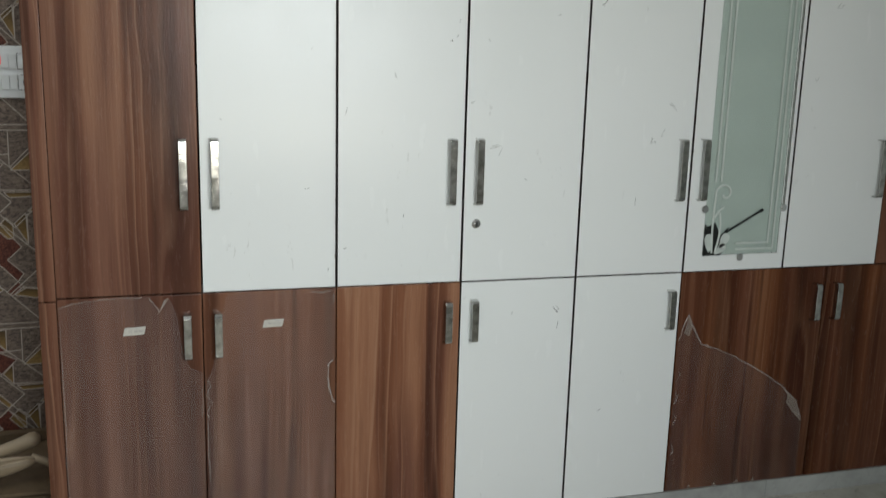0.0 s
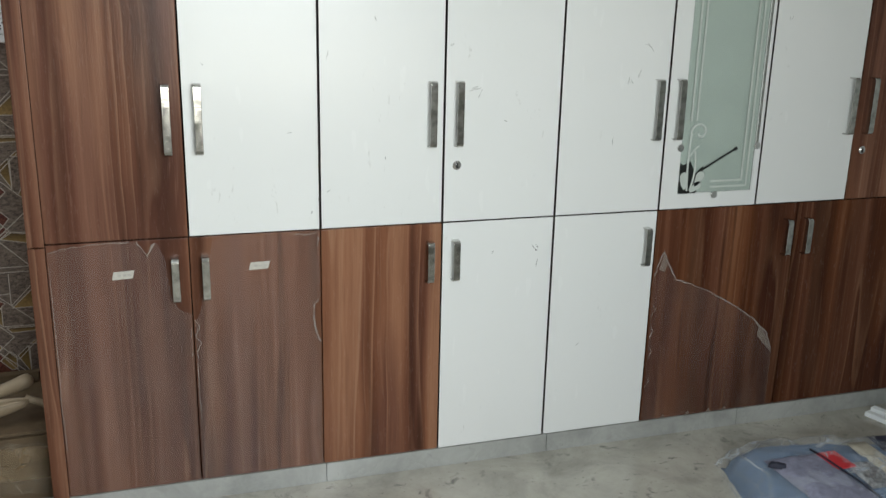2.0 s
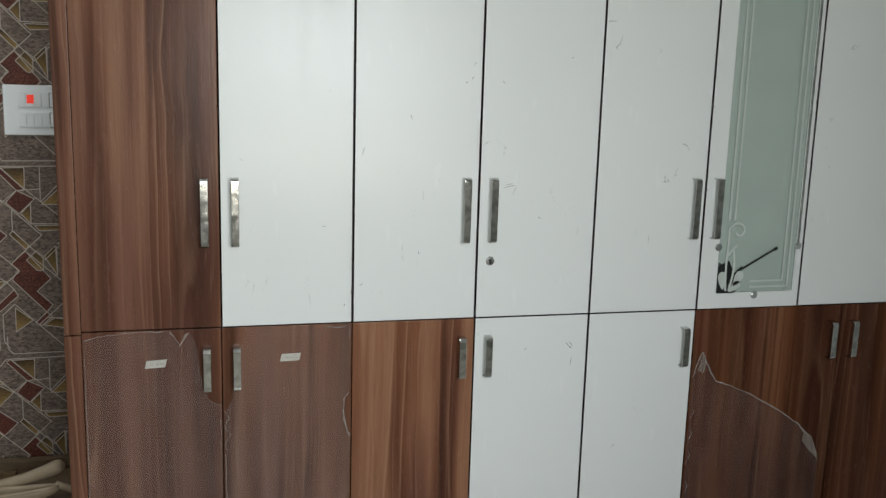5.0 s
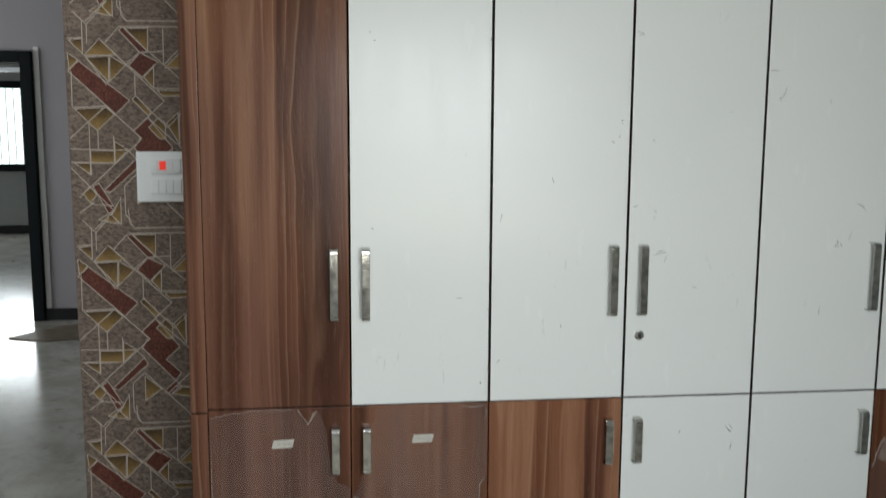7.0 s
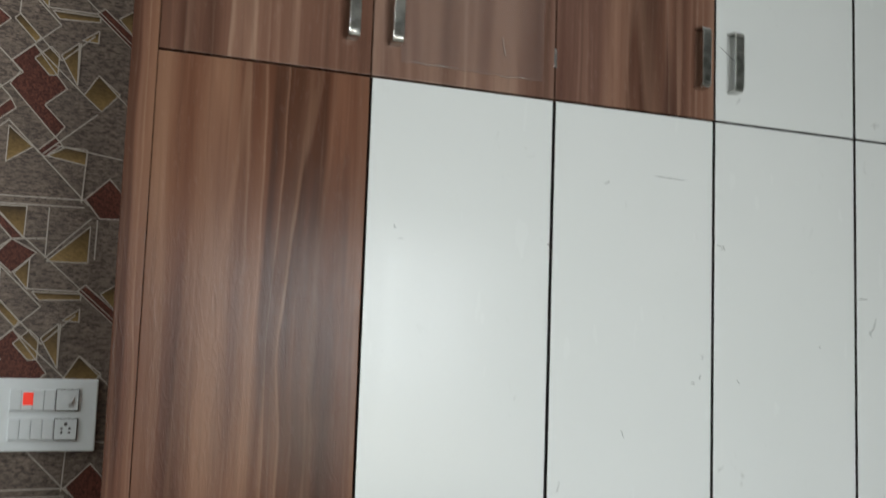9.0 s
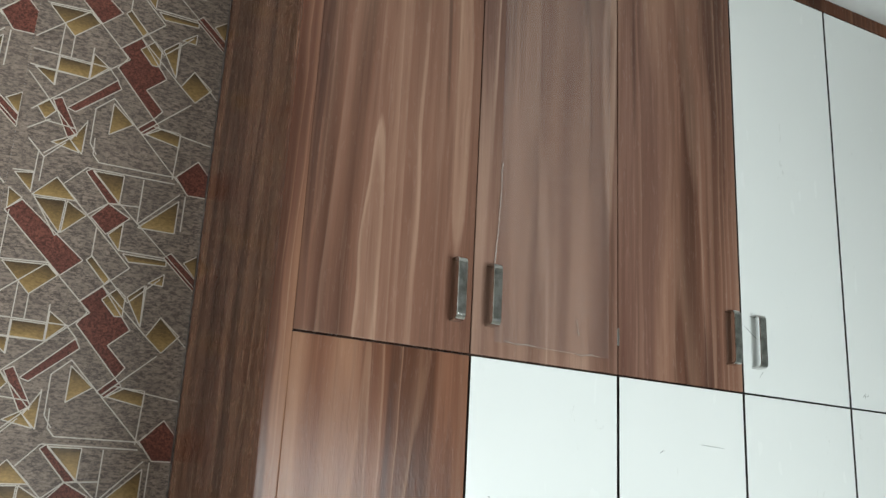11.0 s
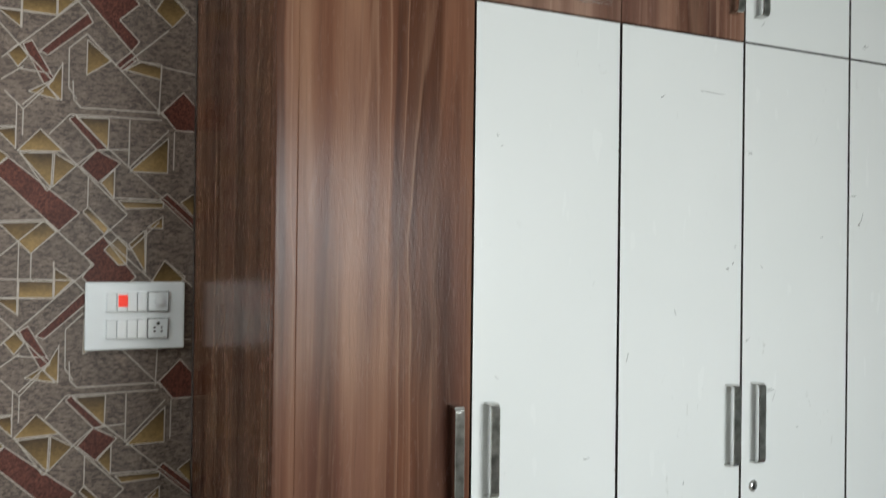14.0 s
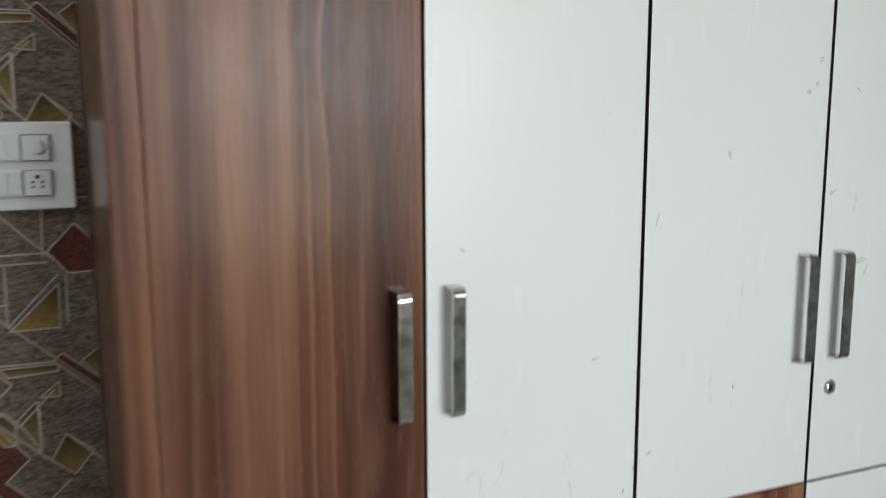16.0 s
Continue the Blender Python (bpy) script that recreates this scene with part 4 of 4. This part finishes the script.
flap(base_5, [(1.38, 0.57), (1.394, 0.622), (1.408, 0.592), (1.4, 0.56)])
flap(base_5, [(1.745, 0.375), (1.79, 0.335), (1.831, 0.25), (1.79, 0.29), (1.765, 0.32), (1.768, 0.345)])
for x in (1.44, 1.53, 1.61, 1.67):
    flap(base_5, [(x - 0.01, 0.064), (x + 0.01, 0.064), (x + 0.002, 0.08)])
for z in (0.2, 0.3, 0.37, 0.44):
    fold(base_5, [(1.366, z - 0.02), (1.378, z), (1.367, z + 0.02)], 0.0013)
film(loft_1, [(0.05, 1.925), (0.315, 1.925), (0.322, 2.9), (0.05, 2.9), (0.052, 2.2)])
fold(loft_1, [(0.056, 2.28), (0.05, 2.15), (0.044, 2.06), (0.05, 1.985), (0.048, 1.945)], 0.0016)
fold(loft_1, [(0.07, 1.928), (0.2, 1.924), (0.314, 1.926)], 0.0009)
fold(loft_1, [(0.24, 1.96), (0.236, 2.0)], 0.0014)
film(loft_5, [(1.39, 1.925), (1.672, 1.925), (1.676, 2.86), (1.5, 2.868), (1.4, 2.85)])
film(loft_6, [(1.724, 1.925), (2.0, 1.925), (2.0, 2.86), (1.73, 2.85)])
fold(loft_5, [(1.69, 2.85), (1.688, 2.6), (1.686, 2.2)], 0.001)
fold(loft_6, [(1.726, 2.83), (1.72, 2.7), (1.73, 2.64), (1.724, 2.5)], 0.0017)
tape(base_0, -0.164, 0.667, 0.04)
tape(base_1, 0.176, 0.669, 0.02)
tape(loft_5, 1.514, 2.808, 0.0, 0.085)
tape(loft_6, 1.857, 2.815, 0.0, 0.085)
part("hinge", block(0.3375, 0.3425, -0.0005, 0.02, 1.955, 1.99, 0.0008), CHROME, loft_1, "steel hinge glinting in the gap")

# small grey chips where the edges of the white doors are worn
CHIP = plain("chipped_edge", (0.12, 0.1, 0.085), 0.8, scale=200, amount=0.3)
chips = random.Random(7)
for leaf, x, low, high in ((mid_1, 0.336, 0.8, 1.85), (glazed, 1.3635, 1.08, 1.6), (glazed, 1.696, 1.2, 1.85)):
    for k in range(5):
        z = chips.uniform(low, high)
        r = chips.uniform(0.0012, 0.003)
        spots = [(x + (0.5 if q % 2 else 0.9) * r * math.cos(q) * chips.uniform(0.6, 1.2), z + 1.6 * r * math.sin(q) * chips.uniform(0.6, 1.2)) for q in range(6)]
        part("chip", sheet(spots, -0.0003, 0.0002), CHIP, leaf)

# scuffs, rubbed spots and hairline scratches on the white doors
SCUFF = see_through("grey_scuff", (0.25, 0.24, 0.22), 0.3, 0.7, 0.1, 200.0)
DARK_SCUFF = see_through("dark_scuff", (0.14, 0.13, 0.12), 0.5, 0.7, 0.1, 200.0)
rubbed = random.Random(21)


def scuff(leaf, x, z, long, turn, material=SCUFF, strokes=1):
    """A small rubbed mark: one or more short ragged strokes, turned from the level by degrees."""
    for k in range(strokes):
        a = radians(turn + (rubbed.uniform(-55, 55) if k else 0))
        wide, size = rubbed.uniform(0.0006, 0.0011), 0.8 * long * (1 if k == 0 else rubbed.uniform(0.4, 0.8))
        spots = []
        for q in range(8):
            b = 2 * math.pi * q / 8
            p, r = 0.5 * size * math.cos(b) * rubbed.uniform(0.8, 1.1), wide * math.sin(b) * rubbed.uniform(0.5, 1.2)
            spots.append((x + p * math.cos(a) - r * math.sin(a), z + p * math.sin(a) + r * math.cos(a)))
        ob = part("scuff_mark", sheet(spots, -0.0004 - 0.0003 * k, 0.0002), material, leaf)
        ob.visible_shadow = False
        x, z = x + rubbed.uniform(-0.4, 0.4) * long, z + rubbed.uniform(-0.4, 0.4) * long


scuff(mid_1, 0.055, 1.19, 0.014, -40)
scuff(mid_1, 0.264, 1.018, 0.02, 10)
scuff(mid_1, 0.318, 0.806, 0.012, 80)
scuff(mid_1, 0.052, 1.645, 0.008, 0, SCUFF, 2)
scuff(mid_1, 0.062, 1.627, 0.012, 20)
scuff(mid_2, 0.362, 0.86, 0.016, 35)
scuff(mid_2, 0.517, 0.943, 0.013, 85, DARK_SCUFF)
scuff(mid_2, 0.636, 1.397, 0.013, 30, DARK_SCUFF, 2)
scuff(mid_2, 0.49, 1.304, 0.02, -70)
scuff(mid_2, 0.364, 1.214, 0.03, 75)
scuff(mid_2, 0.585, 1.775, 0.09, -2)
scuff(mid_2, 0.45, 1.755, 0.018, 35)
scuff(mid_2, 0.658, 1.447, 0.014, 10, SCUFF, 2)
scuff(mid_2, 0.652, 1.408, 0.013, 60)
scuff(mid_3, 0.738, 1.4, 0.012, -45, DARK_SCUFF)
scuff(mid_3, 0.93, 1.47, 0.012, 10)
scuff(mid_3, 0.765, 1.122, 0.05, 12, SCUFF, 3)
scuff(mid_3, 0.857, 1.035, 0.014, -20, DARK_SCUFF)
scuff(mid_3, 0.695, 1.655, 0.02, -20, SCUFF, 3)
scuff(mid_3, 0.7, 1.24, 0.018, 40, SCUFF, 2)
scuff(mid_4, 1.068, 1.52, 0.034, 70, SCUFF, 4)
scuff(mid_4, 1.04, 1.57, 0.03, 0, SCUFF, 2)
scuff(mid_4, 1.227, 1.14, 0.026, 60, DARK_SCUFF, 4)
scuff(mid_4, 1.29, 1.235, 0.045, -50, SCUFF, 2)
scuff(mid_4, 1.262, 1.165, 0.03, 60, SCUFF, 2)
scuff(mid_4, 1.19, 0.97, 0.03, 88, SCUFF)
scuff(low_3, 0.833, 0.66, 0.014, 60, SCUFF, 2)
scuff(low_3, 0.962, 0.665, 0.03, -50, DARK_SCUFF, 3)
scuff(low_3, 0.972, 0.62, 0.036, 80)
scuff(low_4, 1.12, 0.35, 0.02, 40)
scuff(mid_6, 1.8, 1.53, 0.03, 50, SCUFF, 3)
scuff(mid_6, 1.755, 1.32, 0.022, 60, SCUFF, 2)
scuff(loft_3, 0.71, 2.03, 0.06, -35)
scuff(loft_3, 0.735, 1.94, 0.024, 50)
scuff(loft_4, 1.07, 1.93, 0.026, 40, SCUFF, 3)

# ---- things on the floor ----
CARDBOARD = plain("cardboard", (0.1, 0.067, 0.036), 0.75, scale=30, amount=0.22, relief=0.2)
TAPE = see_through("packing_tape", (0.2, 0.135, 0.07), 0.7, 0.12)
WRAP = crumpled_plastic("plastic_wrap", (0.4, 0.34, 0.26), 0.07, 0.32, 22.0)
CREAM = plain("cream_plastic", (0.27, 0.21, 0.14), 0.5, scale=25, amount=0.1)


def rumpled(bm, amount, scale, seed):
    for v in bm.verts:
        v.co += amount * noise.noise_vector(v.co * scale + Vector((seed, 0, 0)))
    return bm


def fine_block(x0, x1, y0, y1, z0, z1, cuts=10):
    bm = block(x0, x1, y0, y1, z0, z1)
    bmesh.ops.subdivide_edges(bm, edges=list(bm.edges), cuts=cuts, use_grid_fill=True)
    return bm


carton = thing("carton", (-0.565, 0.33, 0), "battered brown carton wrapped in shiny packing tape on the floor", "carton")
part("body", rumpled(fine_block(-0.74, -0.39, 0.125, 0.54, 0.002, 0.188), 0.006, 9.0, 1), CARDBOARD, carton)
part("tape", rumpled(fine_block(-0.652, -0.606, 0.115, 0.545, 0.002, 0.197, 8), 0.003, 9.0, 1), TAPE, carton, "brown packing tape", True)
part("tape", rumpled(fine_block(-0.745, -0.385, 0.113, 0.118, 0.07, 0.115, 8), 0.004, 14.0, 5), TAPE, carton, "brown packing tape", True)
part("tape", rumpled(fine_block(-0.56, -0.39, 0.112, 0.117, 0.12, 0.165, 8), 0.004, 14.0, 8), TAPE, carton, "brown packing tape", True)
part("plastic_wrap", rumpled(fine_block(-0.735, -0.395, 0.1, 0.106, 0.03, 0.18, 14), 0.014, 26.0, 3), WRAP, carton, "crumpled clear plastic", True)
part("flap", rumpled(fine_block(-0.74, -0.55, 0.13, 0.4, 0.193, 0.199, 6), 0.004, 12.0, 4), CARDBOARD, carton)
part("flap", rumpled(fine_block(-0.535, -0.39, 0.13, 0.4, 0.193, 0.201, 6), 0.005, 12.0, 6), CARDBOARD, carton)
solid("cardboard_sheet", rumpled(fine_block(-0.745, -0.45, 0.5, 0.53, 0.19, 0.222, 6), 0.006, 10.0, 2), CARDBOARD, "folded cardboard standing on the taped carton", "cardboard", at=(-0.6, 0.51, 0.19))
scoop = thing("plastic_scoop", (-0.53, 0.2, 0.2), "cream plastic scoop lying on the carton", "scoop")


def dish(x0, x1, y, wide, deep, rim, thick):
    """A thin-walled open trough, rising and narrowing to a rounded tip."""
    bm = bmesh.new()
    shells = []
    for cut in (0.0, thick):
        rows = []
        for i in range(17):
            u = i / 16
            w = max(0.004, wide * (1 - abs(2 * u - 1) ** 4) ** 0.5 * (1 - 0.45 * u ** 3) - cut)
            d = max(0.003, deep * (1 - abs(2 * u - 1) ** 4) ** 0.5 * (1 - 0.45 * u ** 2) - cut)
            z = rim + 0.012 * u ** 2.2
            rows.append([bm.verts.new((x0 + (x1 - x0) * u, y + w * math.cos(math.pi * k / 12), z - d * math.sin(math.pi * k / 12))) for k in range(13)])
        shells.append(rows)
        for p, q in zip(rows, rows[1:]):
            for k in range(12):
                bm.faces.new((p[k], p[k + 1], q[k + 1], q[k]))
    for i in range(16):
        for k in (0, 12):
            bm.faces.new((shells[0][i][k], shells[0][i + 1][k], shells[1][i + 1][k], shells[1][i][k]))
    bmesh.ops.recalc_face_normals(bm, faces=bm.faces)
    return bm


part("bowl", dish(-0.78, -0.43, 0.2, 0.034, 0.056, 0.258, 0.004), CREAM, scoop, "", True)
part("rim", tube([(-0.765 + 0.325 * k / 12, 0.2 - 0.034 * (1 - abs(2 * (k / 12 * 0.94 + 0.04) - 1) ** 4) ** 0.5 * (1 - 0.45 * (k / 12) ** 3), 0.259 + 0.012 * (k / 12 * 0.94 + 0.04) ** 2.2) for k in range(13)], 0.0045, 8), CREAM, scoop, "", True)
part("arm", tube([(-0.7, 0.24, 0.252), (-0.62, 0.245, 0.258), (-0.54, 0.25, 0.272), (-0.478, 0.252, 0.29), (-0.453, 0.252, 0.3), (-0.44, 0.252, 0.306), (-0.434, 0.252, 0.309)], [0.011, 0.014, 0.016, 0.02, 0.022, 0.017, 0.006], 12), CREAM, scoop, "rounded handle", True)
part("stub", tube([(-0.45, 0.2, 0.272), (-0.42, 0.194, 0.262), (-0.394, 0.188, 0.248), (-0.388, 0.187, 0.244)], [0.01, 0.0095, 0.009, 0.005], 10), CREAM, scoop, "", True)

DENIM = plain("blue_textile", (0.085, 0.14, 0.235), 0.8, scale=60, amount=0.2, relief=0.3)
LAVENDER = plain("lavender_textile", (0.2, 0.205, 0.28), 0.8, scale=60, amount=0.2, relief=0.3)
NAVY = plain("navy_textile", (0.012, 0.014, 0.03), 0.7)
BEIGE = plain("beige_textile", (0.4, 0.37, 0.3), 0.8, scale=80)
SILVER = plain("silver_print", (0.35, 0.36, 0.38), 0.3, 0.6, scale=90, amount=0.4)
SCARLET = plain("red_card", (0.5, 0.03, 0.04), 0.5)
CLEAR = crumpled_plastic("clear_bag", (0.62, 0.68, 0.74), 0.14, 0.55, 11.0)


def pillow(wide, deep, high, cuts, amount, seed):
    """A soft packet: rounded, domed and wrinkled, its base on the floor."""
    bm = bmesh.new()
    bmesh.ops.create_grid(bm, x_segments=cuts, y_segments=cuts, size=0.5)
    for v in bm.verts:
        a, b = v.co.x * 2, v.co.y * 2
        rim = (1 - abs(a) ** 5) * (1 - abs(b) ** 5)
        z = high * max(0.0, rim) ** 0.45
        wr = noise.noise(Vector((a * 3 + seed, b * 3, 0))) - 1.1 * abs(noise.noise(Vector((a * 7 + seed, b * 4 - a * 5, 2)))) + 0.4 - 0.6 * abs(noise.noise(Vector((b * 13 + seed, a * 9, 5))))
        v.co = Vector((a * wide / 2 * (1 + 0.02 * wr), b * deep / 2 * (1 + 0.02 * wr), max(0.001, z + amount * wr * rim)))
    edge = [e for e in bm.edges if e.is_boundary]
    made = bmesh.ops.extrude_edge_only(bm, edges=edge)
    for v in [g for g in made["geom"] if isinstance(g, bmesh.types.BMVert)]:
        v.co.z = 0.0
    bmesh.ops.recalc_face_normals(bm, faces=bm.faces)
    return bm


packet = thing("textile_packet", (1.735, -0.565, 0), "folded blue textile packed in a wrinkled clear plastic bag", "packet")
LAY = Matrix.Translation((1.735, -0.565, 0)) @ Matrix.Rotation(radians(-15), 4, "Z")


def laid(bm, x=0.0, y=0.0, z=0.0, turn=0.0):
    bm.transform(LAY @ Matrix.Translation((x, y, z)) @ Matrix.Rotation(radians(turn), 4, "Z"))
    return bm


part("textile", laid(pillow(0.6, 0.53, 0.125, 34, 0.012, 2), 0.0, -0.01), DENIM, packet, "folded blue cloth", True)
part("collar", laid(pillow(0.17, 0.3, 0.02, 16, 0.005, 5), -0.135, -0.045, 0.122, 14), LAVENDER, packet, "", True)
part("beige_band", laid(pillow(0.06, 0.4, 0.012, 12, 0.002, 8), 0.085, -0.02, 0.127, 8), BEIGE, packet, "beige cloth strip", True)
part("dark_patch", laid(pillow(0.09, 0.2, 0.014, 10, 0.002, 9), 0.17, 0.13, 0.122, 5), NAVY, packet, "navy cloth", True)
part("dark_button", laid(pillow(0.05, 0.02, 0.014, 8, 0.002, 9), -0.235, 0.03, 0.131, -25), NAVY, packet, "dark loop", True)
part("card", laid(fine_block(-0.03, 0.03, -0.045, 0.045, 0, 0.003, 2), -0.06, 0.055, 0.138, 14), SCARLET, packet, "red paper card")
part("print_patch", laid(pillow(0.08, 0.13, 0.01, 16, 0.004, 3), 0.01, -0.01, 0.13, 8), SILVER, packet, "silver patterned patch")
part("piping", laid(tube([(-0.105, 0.12, 0.138), (-0.085, 0.045, 0.143), (-0.055, -0.06, 0.144), (-0.02, -0.18, 0.136)], 0.003, 6)), NAVY, packet, "dark blue edging", True)
bag = part("bag", laid(pillow(0.625, 0.57, 0.138, 80, 0.018, 11)), CLEAR, packet, "wrinkled clear plastic bag", True)
bag.visible_shadow = False


def trunking(x0, y0, x1, y1):
    """A plastic cable trunking length lying on the floor."""
    d = Vector((x1 - x0, y1 - y0, 0))
    bm = block(0, d.length, -0.0125, 0.0125, 0.0, 0.016, 0.002)
    bm.transform(Matrix.Translation((x0, y0, 0.0)) @ Matrix.Rotation(math.atan2(d.y, d.x), 4, "Z"))
    return solid("cable_trunking", bm, PLASTIC, "white plastic cable trunking lying on the marble floor", "trunking", at=(x0, y0, 0), group="trunking lengths on the floor")


trunking(2.215, -0.055, 2.34, -0.5)
trunking(2.262, -0.03, 2.39, -0.47)
